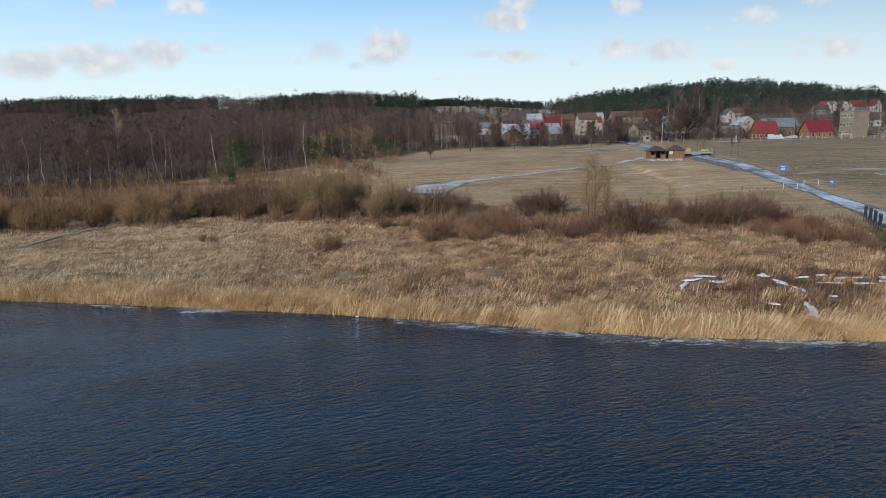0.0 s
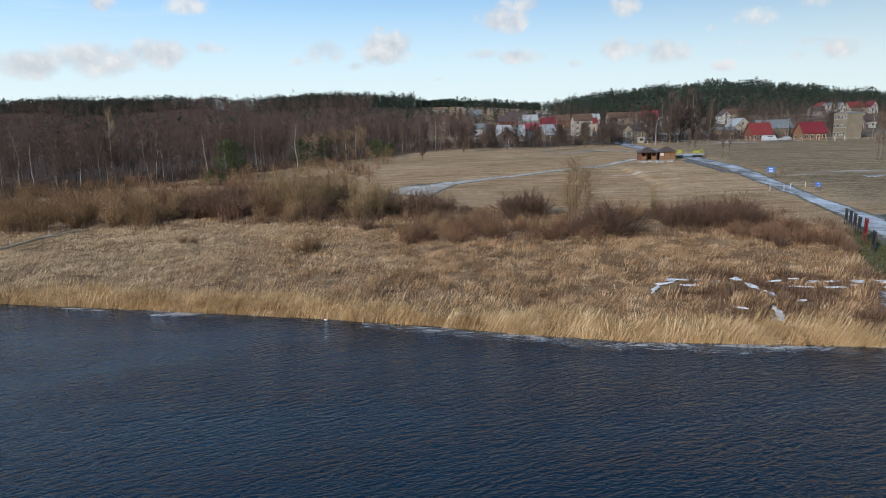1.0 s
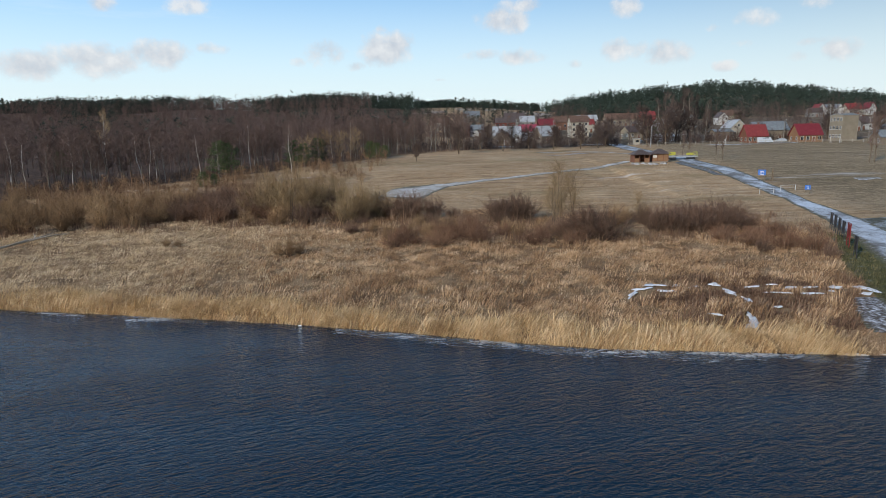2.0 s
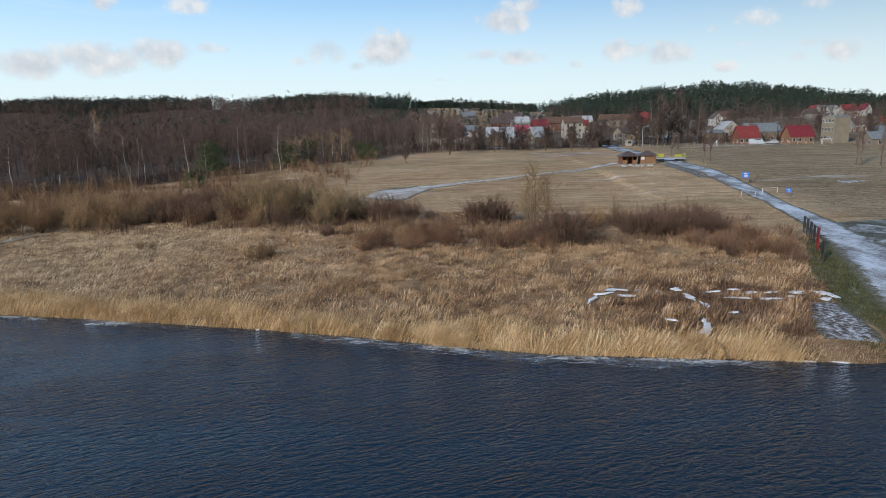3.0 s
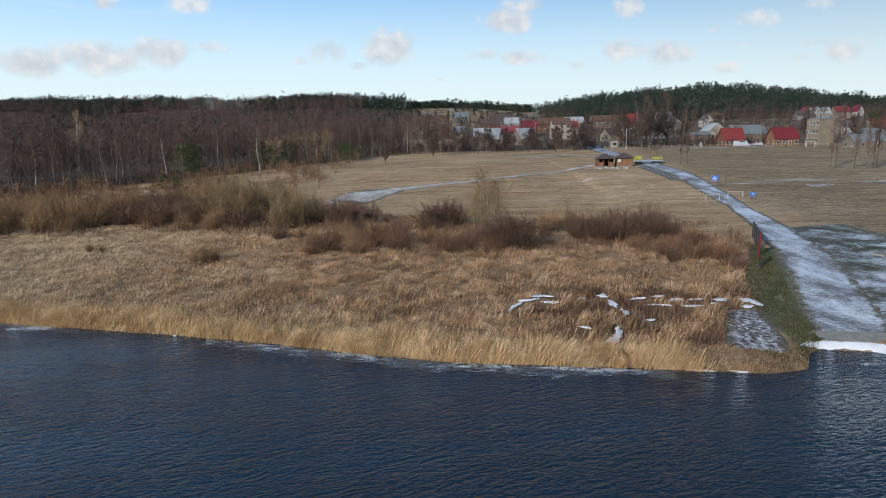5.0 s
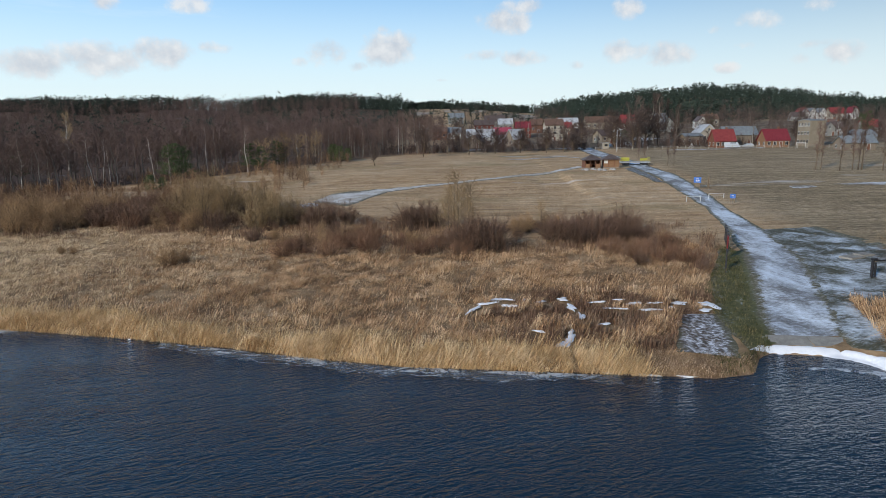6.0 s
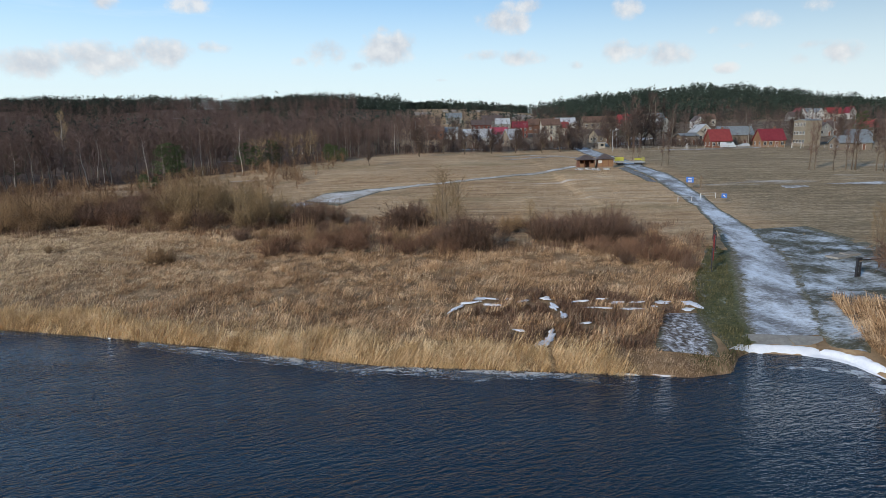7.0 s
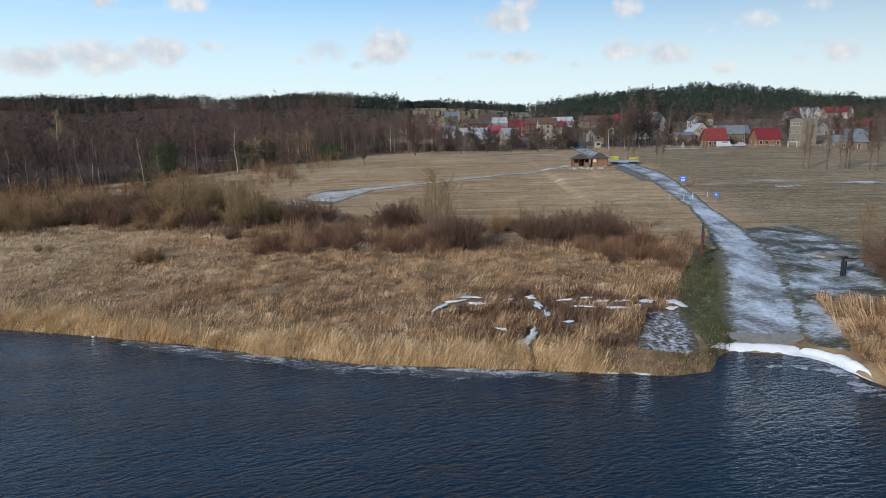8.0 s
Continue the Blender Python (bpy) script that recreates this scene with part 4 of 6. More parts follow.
def front(x):
    return np.interp(x, [-90, -61, -54, -49, -34, -20, -10, 0], [84, 82, 83, 88, 89.5, 91, 84, 80])


stand(willow, scatter(78, (-90, -38), (80, 122), 2.0, (0.75, 1.3), lambda x, y: y > front(x) and y < front(x) + 20), "willow scrub by the meadow", used)
stand(rust, scatter(30, (-42, -14), (86, 112), 2.0, (0.8, 1.35), lambda x, y: y > front(x)), "rusty scrub on the flat", used)
stand(dark, scatter(34, (-42, -14), (84, 110), 2.0, (0.9, 1.4), lambda x, y: y > front(x) + 1.5), "dark scrub on the flat", used)
stand(willow, [(-41, 87.5, 0.6), (-43, 87.6, 0.5), (-25, 88, 0.6), (-19.5, 87.5, 0.75)], "willow scrub by the meadow", used)
stand(olive, scatter(12, (-25, -14), (88, 104), 2.4, (0.9, 1.4), lambda x, y: y > front(x)) + [(-9.8, 85, 1.15), (-7.6, 86.5, 1.2), (-8.6, 89.5, 1.25), (-5.0, 89, 1.05)], "willow scrub by the meadow", used)
stand(dark, [(-2.4, 88, 1.3), (-0.4, 88.6, 1.4), (2.6, 89, 1.1), (-6.4, 92, 1.2), (-15.8, 86.5, 1.1)], "dark scrub on the flat", used)
stand(dark, scatter(14, (-13, 12), (76, 92), 2.4, (0.45, 0.8)), "dark scrub on the flat", used)
stand(dark, [(12.2, 84, 1.3), (13.8, 84.8, 1.4), (15.4, 84.2, 1.25), (20.5, 69.6, 1.3), (22.4, 69.0, 1.45), (21.5, 71.2, 1.3), (18.6, 70.8, 1.05)], "dark scrub on the flat", used)
stand(rust, scatter(16, (-4, 20), (66.5, 76), 2.2, (0.45, 1.0), lambda x, y: y > 68.5 - 0.1 * x), "rusty scrub on the flat", used)
stand(rust, scatter(9, (33, 43), (61, 73), 2.2, (0.5, 0.85), lambda x, y: y > 97 - 0.85 * x and bool(clear_of_road(np.array(x), np.array(y)))), "rusty scrub on the flat", used)
stand(dark, scatter(15, (29, 42), (72, 81), 2.0, (0.75, 1.2), lambda x, y: y > 72.5 and y < 80), "dark scrub on the flat", used)
stand(dark, scatter(8, (37, 44), (59, 71), 1.8, (0.4, 0.6), lambda x, y: bool(clear_of_road(np.array(x), np.array(y)))), "low scrub beside the road", used)
stand(willow, [(-30, 73, 0.32), (-28.8, 73.6, 0.25), (-13.3, 66.2, 0.5), (-14.6, 66.6, 0.42), (-12.2, 66.8, 0.4), (-20, 86, 0.6), (4, 77, 0.5), (8, 76, 0.45), (1, 79, 0.55), (28, 80, 0.7), (33, 84, 0.45), (26.5, 78, 0.8)], "scattered small willows", used)
stand(willow, scatter(14, (-7, 18), (71.5, 80), 2.0, (0.32, 0.52)), "scattered small willows", used)
saplings = [tree_proto(*grow(rng.uniform(8.5, 10), 3.6, 33, 620, 0.12, 0.2, 1.1, trunks=3, lean=0.22, twig_w=0.013, twig_l=(0.5, 1.1)), BARK_WILLOW, TWIG_OLIVE, "slender leaning willow tree with fine yellowish twigs", name="willow_tree") for _ in range(2)]
stand(saplings, [(-18.6, 89, 1.0), (-21.5, 93, 0.9), (-15.8, 92, 0.85), (-12.5, 96, 0.7), (-24.5, 97, 0.75), (-8, 90, 0.6)], "slender willows in the scrub", used)
lone = [tree_proto(*grow(8.0, 3.2, 34, 620, 0.10, 0.2, 1.15, trunks=2, lean=0.12, twig_w=0.0115, twig_l=(0.5, 1.1)), BARK_WILLOW, TWIG_OLIVE, "small bare willow tree standing in the scrub", name="willow_tree")]
stand(lone, [(18.6, 74.0, 1.1), (19.6, 74.6, 0.95), (17.8, 74.8, 0.85), (30, 79, 0.55)], "slender willows in the scrub", used)
stand(dark, [(59.4, 52.0, 1.5), (60.4, 50.0, 1.4), (60.8, 53.6, 1.7), (62.0, 51.8, 1.6), (58.6, 49.4, 0.9)], "willows beyond the boat ramp", used)
stand(lone, [(60.4, 57.5, 0.75)], "willows beyond the boat ramp", used)
field_trees = [tree_proto(*grow(rng.uniform(13, 15), 1.7, 26, 340, 0.17, 0.3, 1.7, lean=0.02, wig=0.04, twig_w=0.024), BARK_WILLOW, TWIG_ALDER, "slim bare alder along the meadow ditch", name="bare_alder") for _ in range(2)]
stand(field_trees, [(102.8, 141, 0.95), (104.3, 141.5, 0.8), (106.5, 138, 0.85), (109.9, 139, 0.9), (110.9, 138.5, 0.8), (111.8, 138.6, 0.95), (114.8, 136, 0.95), (115.9, 135.5, 0.9), (71.3, 171, 0.62), (72.6, 170, 0.6), (74.8, 158, 0.7), (76.3, 157.5, 0.75),
                    (120, 136, 0.8), (124, 134, 0.9)], "alders along the ditch", used)
round_tree = [tree_proto(*grow(9.5, 4.2, 32, 700, 0.28, 0.22, 0.7, trunks=1, twig_w=0.04), BARK_WILLOW, TWIG_TOWN, "spreading bare tree at the meadow's edge", name="bare_tree") for _ in range(2)]
stand(round_tree, [(9.6, 217, 1.0), (-3.7, 181, 0.62), (26, 224, 0.9), (36, 226, 1.0), (45, 226, 0.95), (54, 222, 0.9), (61, 224, 1.05), (66, 232, 1.1), (18, 232, 0.8), (48, 236, 0.8), (83, 236, 1.2), (88, 232, 1.3), (92, 240, 1.5), (97, 244, 1.6), (103, 246, 1.3), (86, 250, 1.5),
                   (165, 226, 1.1), (172, 220, 1.0), (158, 245, 1.0), (128, 258, 1.2), (114, 256, 1.1), (31, 240, 0.9), (40, 242, 0.8), (57, 236, 0.9), (70, 246, 0.9), (76, 262, 1.0), (22, 246, 1.0)], "bare trees along the village edge", used)
poplars = [tree_proto(*grow(rng.uniform(21, 24), 4.6, 30, 520, 0.34, 0.22, 1.5, twig_w=0.05), BARK_ALDER, TWIG_TOWN, "very tall bare grey poplar among the houses", name="bare_poplar") for _ in range(2)]
stand(poplars, [(97, 250, 0.95), (101, 253, 1.05), (105, 251, 1.0), (109, 255, 0.9), (112, 252, 0.8), (94, 256, 0.85), (100, 262, 1.0), (107, 264, 1.0), (168, 262, 0.7), (176, 270, 0.7), (190, 258, 0.65), (150, 268, 0.7)], "tall poplars in the village", used)
stand(birches, [(-40, 176, 1.0), (-62, 165, 0.95), (-88, 150, 1.0), (-101, 140, 1.0), (-95, 143, 0.9), (-107, 138, 1.0)], "birches at the wood's edge", used)
pale = [tree_proto(*grow(20, 5.2, 26, 420, 0.3, 0.35, 1.3, trunks=2, lean=0.1, twig_w=0.04), BARK_BIRCH, TWIG_OLIVE, "tall pale spreading tree above the wood", name="pale_tree")]
stand(pale, [(-110, 205, 1.0)], "pale tree in the wood", used)
warm_tree = [tree_proto(*grow(11, 4.6, 34, 520, 0.22, 0.2, 1.1, trunks=3, lean=0.2, twig_w=0.026), BARK_WILLOW, TWIG_OLIVE, "rounded bare tree with warm brown twigs", name="bare_tree")]
stand(warm_tree, [(-33, 187, 1.0), (-29, 190, 0.95), (-25, 196, 1.0), (-37, 184, 0.9)], "warm brown trees at the wood's edge", used)

# ---- buildings ----
def boxes_mesh(name, rows, mat):
    """Boxes: rows of centre (3), size (3) and an optional turn in degrees about z."""
    V, F = [], []
    quad = np.array([[0, 1, 3, 2], [4, 6, 7, 5], [0, 4, 5, 1], [2, 3, 7, 6], [0, 2, 6, 4], [1, 5, 7, 3]])
    for r in rows:
        c, s = np.array(r[:3], float), np.array(r[3:6], float) / 2
        t = radians(r[6]) if len(r) > 6 else 0.0
        P = np.array([[x, y, z] for x in (-1, 1) for y in (-1, 1) for z in (-1, 1)]) * s
        P = np.stack([P[:, 0] * math.cos(t) - P[:, 1] * math.sin(t), P[:, 0] * math.sin(t) + P[:, 1] * math.cos(t), P[:, 2]], 1) + c
        F.append(quad + 8 * len(V))
        V.append(P)
    return mesh_from(name, np.concatenate(V), np.concatenate(F), mat)


def soft_box(name, size, mat, edge=0.02, at=(0, 0, 0)):
    bm = bmesh.new()
    bmesh.ops.create_cube(bm, size=1.0, matrix=Matrix.Translation(at) @ Matrix.Diagonal((*size, 1)))
    bmesh.ops.bevel(bm, geom=bm.edges[:], offset=edge, segments=2, affect="EDGES", profile=0.5)
    me = bpy.data.meshes.new(name)
    bm.to_mesh(me)
    bm.free()
    me.materials.append(mat)
    return me


def tube(name, pts, r, mat, sides=8):
    rows = [[*pts[i], *pts[i + 1], r, r] for i in range(len(pts) - 1)]
    return segs_mesh(name, rows, mat, sides)


def ribbed(name, c1, c2, step=0.25, rough=0.55, axis=0):
    """Sheet or tile roofing with ribs and weathering."""
    m, nt, b = material(name, rough, 0, 0.4)
    v = local(nt)
    nt.links.new(ramp(nt, noise_node(nt, 0.9, 6, 0.7, v), [(0.35, c1), (0.65, c2)]), b.inputs["Base Color"])
    w = nt.nodes.new("ShaderNodeTexWave")
    w.bands_direction = "XYZ"[axis]
    w.inputs["Scale"].default_value = 0.314 / step
    nt.links.new(v, w.inputs["Vector"])
    bump(nt, b, w.outputs[1], 0.7, 0.05)
    return m


def boarded(name, c1, c2, axis=0):
    m, nt, b = material(name, 0.8, 0, 0.2)
    v = local(nt)
    sv = local(nt, (7, 7, 0.4) if axis == 0 else (0.4, 0.4, 7))
    nt.links.new(ramp(nt, noise_node(nt, 1.0, 5, 0.7, sv), [(0.3, c1), (0.7, c2)]), b.inputs["Base Color"])
    w = nt.nodes.new("ShaderNodeTexWave")
    w.bands_direction = "X" if axis == 0 else "Z"
    w.inputs["Scale"].default_value = 1.6
    nt.links.new(v, w.inputs["Vector"])
    bump(nt, b, w.outputs[1], 0.6, 0.02)
    return m


ROOF_RED = ribbed("red sheet roof", (0.15, 0.024, 0.025), (0.23, 0.042, 0.04))
ROOF_WINE = ribbed("wine-red sheet roof", (0.13, 0.014, 0.022), (0.20, 0.03, 0.038))
ROOF_PINK = ribbed("raspberry roof", (0.24, 0.03, 0.06), (0.33, 0.06, 0.09))
ROOF_GREY = ribbed("blue-grey fibre roof", (0.12, 0.143, 0.158), (0.21, 0.232, 0.247))
ROOF_PALE = ribbed("frosted pale roof", (0.294, 0.315, 0.336), (0.434, 0.455, 0.476))
ROOF_DARK = ribbed("dark shingle roof", (0.06, 0.045, 0.04), (0.12, 0.09, 0.08))
ROOF_BROWN = ribbed("brown tile roof", (0.096, 0.054, 0.036), (0.156, 0.096, 0.066))
PLASTER_CREAM = plain("cream plaster", (0.285, 0.261, 0.218), (0.38, 0.351, 0.294), 0.6, 0.9)
PLASTER_WHITE = plain("white plaster", (0.357, 0.357, 0.348), (0.476, 0.476, 0.459), 0.6, 0.9)
PLASTER_BEIGE = plain("beige plaster", (0.17, 0.145, 0.11), (0.25, 0.215, 0.165), 0.4, 0.9)
PLASTER_GREY = plain("grey plaster", (0.165, 0.165, 0.158), (0.247, 0.247, 0.232), 0.5, 0.9)
WOOD_WARM = boarded("warm brown boards", (0.112, 0.0525, 0.0338), (0.188, 0.09, 0.0585))
WOOD_GREY = boarded("grey weathered boards", (0.128, 0.105, 0.0825), (0.225, 0.188, 0.15))
WOOD_RED = boarded("dark red boards", (0.096, 0.024, 0.018), (0.15, 0.042, 0.03))
WOOD_LOG = boarded("amber log wall", (0.15, 0.083, 0.048), (0.25, 0.145, 0.08), 2)
BRICK = plain("old brick", (0.138, 0.066, 0.044), (0.198, 0.105, 0.0715), 4, 0.9)
FRAME_WHITE = plain("white window paint", (0.462, 0.462, 0.448), (0.56, 0.56, 0.546), 2, 0.6)
DARK_METAL = plain("dark painted metal", (0.022, 0.022, 0.025), (0.05, 0.05, 0.055), 4, 0.5, 0.3)
PALE_METAL = plain("pale galvanised metal", (0.26, 0.27, 0.28), (0.40, 0.41, 0.42), 3, 0.5, 0.4)
GLASS, gnt, gb = material("window glass", 0.08, 0, 0.6)
gb.inputs["Base Color"].default_value = (0.02, 0.025, 0.03, 1)


def window(parent, x, y, z, w, h, side):
    """side: 'f' front, 'l' left, 'r' right; x, y, z: the centre on the wall's face."""
    t, f = 0.07, 0.05
    rows = [(0, 0, h / 2, w, f, t), (0, 0, -h / 2, w, f, t), (-w / 2, 0, 0, t, f, h), (w / 2, 0, 0, t, f, h), (0, 0, 0, t * 0.7, f, h)]
    win = part("window", boxes_mesh("window_frame", rows, FRAME_WHITE), parent)
    part("pane", boxes_mesh("pane", [(0, 0.012, 0, w - t, 0.02, h - t)], GLASS), win)
    part("sill", boxes_mesh("sill", [(0, -0.06, -h / 2 - 0.05, w + 0.16, 0.16, 0.05)], FRAME_WHITE), win)
    win.matrix_basis = pose(x, y, z, 0, 0, {"f": 0, "l": -90, "r": 90}[side])
    return win


def house(x, y, w, d, wh, rh, wall, roof, label, yaw=0.0, axis="x", wins=3, storeys=1, chimney=True, door=True, base=None, name="house", side_wins=2, over=0.45):
    """Front middle at x, y. axis: the ridge's way, x across or y towards the back."""
    z = float(height(x, y)) if base is None else base
    h = tagged(new(name), label, "house" if name == "house" else name.replace("_", " "))
    h.matrix_basis = pose(x, y, z, 0, 0, yaw) @ Matrix.Translation((0, d / 2, 0))
    hw, hd = w / 2, d / 2
    if axis == "x":
        prof = [(-hd, -1.0), (hd, -1.0), (hd, wh), (0, wh + rh), (-hd, wh)]
        V = [(sx * hw, p, q) for sx in (-1, 1) for p, q in prof]
    else:
        prof = [(-hw, -1.0), (hw, -1.0), (hw, wh), (0, wh + rh), (-hw, wh)]
        V = [(p, sy * hd, q) for sy in (-1, 1) for p, q in prof]
    me = bpy.data.meshes.new("wall")
    F = [(0, 1, 2, 3, 4), (9, 8, 7, 6, 5)] + [(i, (i + 1) % 5, 5 + (i + 1) % 5, 5 + i) for i in range(5)]
    me.from_pydata(V, [], F)
    me.materials.append(wall)
    part("wall", me, h)
    run, half = (hd, hw) if axis == "x" else (hw, hd)
    slope = math.atan2(rh, run)
    L = math.hypot(rh, run) + over
    for s in (-1, 1):
        c = Vector((0, s * (run + over * math.cos(slope)) / 2, wh + rh - (rh + over * math.sin(slope)) / 2 + 0.1))
        slab = part("roof", soft_box("roof", (2 * half + 2 * over, L, 0.16), roof, 0.03), h)
        slab.matrix_basis = (Matrix.Rotation(radians(90), 4, "Z") if axis == "y" else Matrix()) @ Matrix.Translation(c) @ Matrix.Rotation(-s * slope, 4, "X")
    if chimney:
        part("chimney", boxes_mesh("chimney", [(0.22 * w, 0.08 * d, wh + rh - 0.1, 0.6, 0.6, 1.7), (0.22 * w, 0.08 * d, wh + rh + 0.8, 0.72, 0.72, 0.14)], BRICK), h)
    for st in range(storeys):
        zc = (st + 0.55) * wh / storeys
        for k in range(wins):
            wx = -hw + w * (k + 0.5) / wins
            if door and st == 0 and k == wins // 2:
                dr = part("door", boxes_mesh("door", [(0, 0, 0, 0.95, 0.07, 2.0), (0, -0.045, 0.35, 0.6, 0.03, 0.9)], WOOD_WARM), h)
                dr.matrix_basis = pose(wx, -hd - 0.02, 1.0)
                part("door_frame", boxes_mesh("door_frame", [(-0.53, 0, 0, 0.1, 0.1, 2.05), (0.53, 0, 0, 0.1, 0.1, 2.05), (0, 0, 1.06, 1.16, 0.1, 0.1)], FRAME_WHITE), dr)
            else:
                window(h, wx, -hd - 0.02, zc, min(1.1, w / wins * 0.55), min(1.3, wh / storeys * 0.5), "f")
        for k in range(side_wins):
            wy = -hd + d * (k + 0.5) / side_wins
            window(h, -hw - 0.02, wy, zc, 0.9, min(1.2, wh / storeys * 0.5), "l")
    if axis == "y" and rh > 1.6:
        window(h, 0, -hd - 0.02, wh + rh * 0.32, 0.8, min(1.0, rh * 0.35), "f")
    return h


# along the football field
house(123.6, 232.5, 7.6, 6.4, 2.6, 4.2, WOOD_WARM, ROOF_RED, "brown wooden house with bright red sheet roof", wins=4)
house(134.5, 243, 13, 7, 4.2, 3.2, WOOD_GREY, ROOF_GREY, "long grey board barn with blue-grey roof", wins=2, chimney=False, name="barn")
house(125.5, 252, 6.4, 9, 5.0, 3.1, PLASTER_CREAM, ROOF_PALE, "cream plastered house with pale gable roof", axis="y", wins=2, door=False)
house(118.6, 250, 7, 6, 3.6, 1.0, WOOD_GREY, ROOF_GREY, "low grey outbuilding beside cream house", wins=2, chimney=False, name="outbuilding")
house(141.0, 228, 8.6, 7, 2.7, 4.0, WOOD_LOG, ROOF_WINE, "amber log house with wine-red roof", wins=4)
house(156.5, 230, 6.4, 6.5, 9.4, 0.5, PLASTER_BEIGE, ROOF_GREY, "tall beige plastered block with flat roof", yaw=7, wins=0, storeys=3, chimney=False, door=False, name="apartment_block", side_wins=4, over=0.15)
house(155.5, 204, 10.6, 6, 2.5, 2.2, WOOD_GREY, ROOF_GREY, "long grey shed with blue-grey metal roof", wins=2, chimney=False, name="shed", door=True)
house(176, 232, 9, 7, 3, 2.6, PLASTER_GREY, ROOF_GREY, "grey house half hidden behind bare trees", wins=3)
house(226, 300, 8.4, 7, 2.8, 3.4, PLASTER_GREY, ROOF_RED, "grey house with red sheet roof", wins=3)
house(204, 292, 9, 7, 3.2, 3.0, PLASTER_WHITE, ROOF_DARK, "white house with dark steep roof", wins=3)
house(196, 286, 7, 7, 3, 3.2, PLASTER_GREY, ROOF_DARK, "grey house with dark gable", axis="y", wins=2)
house(211, 305, 6, 7, 3.4, 3.2, PLASTER_WHITE, ROOF_BROWN, "white house with brown gable roof", axis="y", wins=2)
house(262, 420, 6.4, 8, 4.4, 3.8, PLASTER_WHITE, ROOF_RED, "white house with red gable roof on the slope", axis="y", wins=2)
house(272.5, 428, 6.8, 8, 4.2, 3.9, PLASTER_WHITE, ROOF_GREY, "white house with grey gable roof on the slope", axis="y", wins=2)
house(279.5, 428, 6.8, 8, 4.2, 3.9, PLASTER_WHITE, ROOF_GREY, "white house with grey gable roof on the slope", axis="y", wins=2)
house(287.0, 423, 10, 8, 4.2, 4.0, PLASTER_CREAM, ROOF_RED, "cream house with large red roof", wins=3)
house(296.5, 420, 5, 8, 4.4, 4.0, PLASTER_WHITE, ROOF_WINE, "white gabled house with wine-red roof", axis="y", wins=2)
house(250, 405, 8, 7, 3.0, 3.0, PLASTER_GREY, ROOF_DARK, "grey house with dark roof among trees", wins=3)
# village beyond the meadow
house(29.6, 268.5, 8.2, 7, 2.6, 3.0, WOOD_GREY, ROOF_DARK, "old grey board barn at the village edge", yaw=-24, axis="y", wins=2, chimney=False, name="barn")
house(34.0, 284, 12.6, 8, 3.4, 3.8, PLASTER_WHITE, ROOF_PALE, "white house under a frosted pale roof", wins=4)
house(44.9, 292, 8.0, 7, 4.4, 3.0, PLASTER_WHITE, ROOF_PINK, "white house with raspberry red roof", wins=3)
house(51, 340, 7.5, 7, 6.4, 3.0, PLASTER_GREY, ROOF_PALE, "grey house with frosted roof on the slope", wins=3, storeys=2)
house(40, 352, 11.0, 8, 6.2, 2.8, WOOD_RED, ROOF_DARK, "dark red two-storey house with dormers", wins=4, storeys=2)
house(48, 375, 12.0, 8, 6.4, 3.4, PLASTER_GREY, ROOF_DARK, "dark roofed house high in the village", wins=4, storeys=2)
house(70.2, 296, 8.6, 9, 7.4, 3.0, PLASTER_CREAM, ROOF_BROWN, "tall cream villa with balconies and brown roof", wins=3, storeys=3)
house(95, 386, 12, 8, 3.4, 3.0, PLASTER_WHITE, ROOF_PALE, "white house with long frosted roof", wins=4)
house(14.0, 330, 8.6, 7, 4.4, 2.4, BRICK, ROOF_BROWN, "reddish brick house above the wood", wins=3, storeys=1)
house(22.2, 332, 7.4, 7, 3.6, 2.8, PLASTER_WHITE, ROOF_GREY, "small white house with grey roof", wins=2)
house(50.2, 270, 6.4, 7, 3.0, 4.2, WOOD_GREY, ROOF_PALE, "grey gabled barn with pale roof", yaw=28, wins=1, chimney=False, name="barn")
house(58.5, 322, 7.5, 7, 5.4, 3.0, WOOD_RED, ROOF_WINE, "dark red house with wine-red roof", wins=3, storeys=2)
house(126.8, 366, 8.2, 8, 4.0, 4.4, WOOD_RED, ROOF_RED, "red house with steep red roof", wins=3)
house(105.5, 318, 5.2, 7, 3.4, 2.8, PLASTER_WHITE, ROOF_DARK, "small white gabled house", axis="y", wins=1)
house(89.6, 272, 6.6, 7, 3.4, 2.4, PLASTER_BEIGE, ROOF_DARK, "beige house beside the road", yaw=20, wins=2)
house(113, 372, 20, 8, 4.0, 3.4, PLASTER_BEIGE, ROOF_BROWN, "long low house with brown tile roof", wins=6)
house(122.5, 325, 8.4, 7, 3.4, 3.0, PLASTER_GREY, ROOF_PALE, "grey house under a frosted roof", wins=3)
house(139.0, 335, 7.0, 7, 4.4, 3.0, PLASTER_GREY, ROOF_GREY, "grey house behind the trees", axis="y", wins=2)
house(164.5, 352, 5.5, 7, 4.4, 2.8, PLASTER_WHITE, ROOF_DARK, "white gable house on the slope", axis="y", wins=1)
house(178, 372, 9, 7, 4.2, 3.0, PLASTER_CREAM, ROOF_BROWN, "cream house among bare trees", wins=3)
house(154, 392, 9, 7, 4.6, 3.2, PLASTER_WHITE, ROOF_GREY, "white house with grey roof on the hillside", wins=3)
house(251, 516, 9, 8, 5.0, 3.2, WOOD_RED, ROOF_DARK, "dark red house high on the hill", wins=4, storeys=2)
house(26, 470, 12, 9, 5, 3.6, PLASTER_GREY, ROOF_GREY, "large house on the open hillside", wins=4, storeys=2)
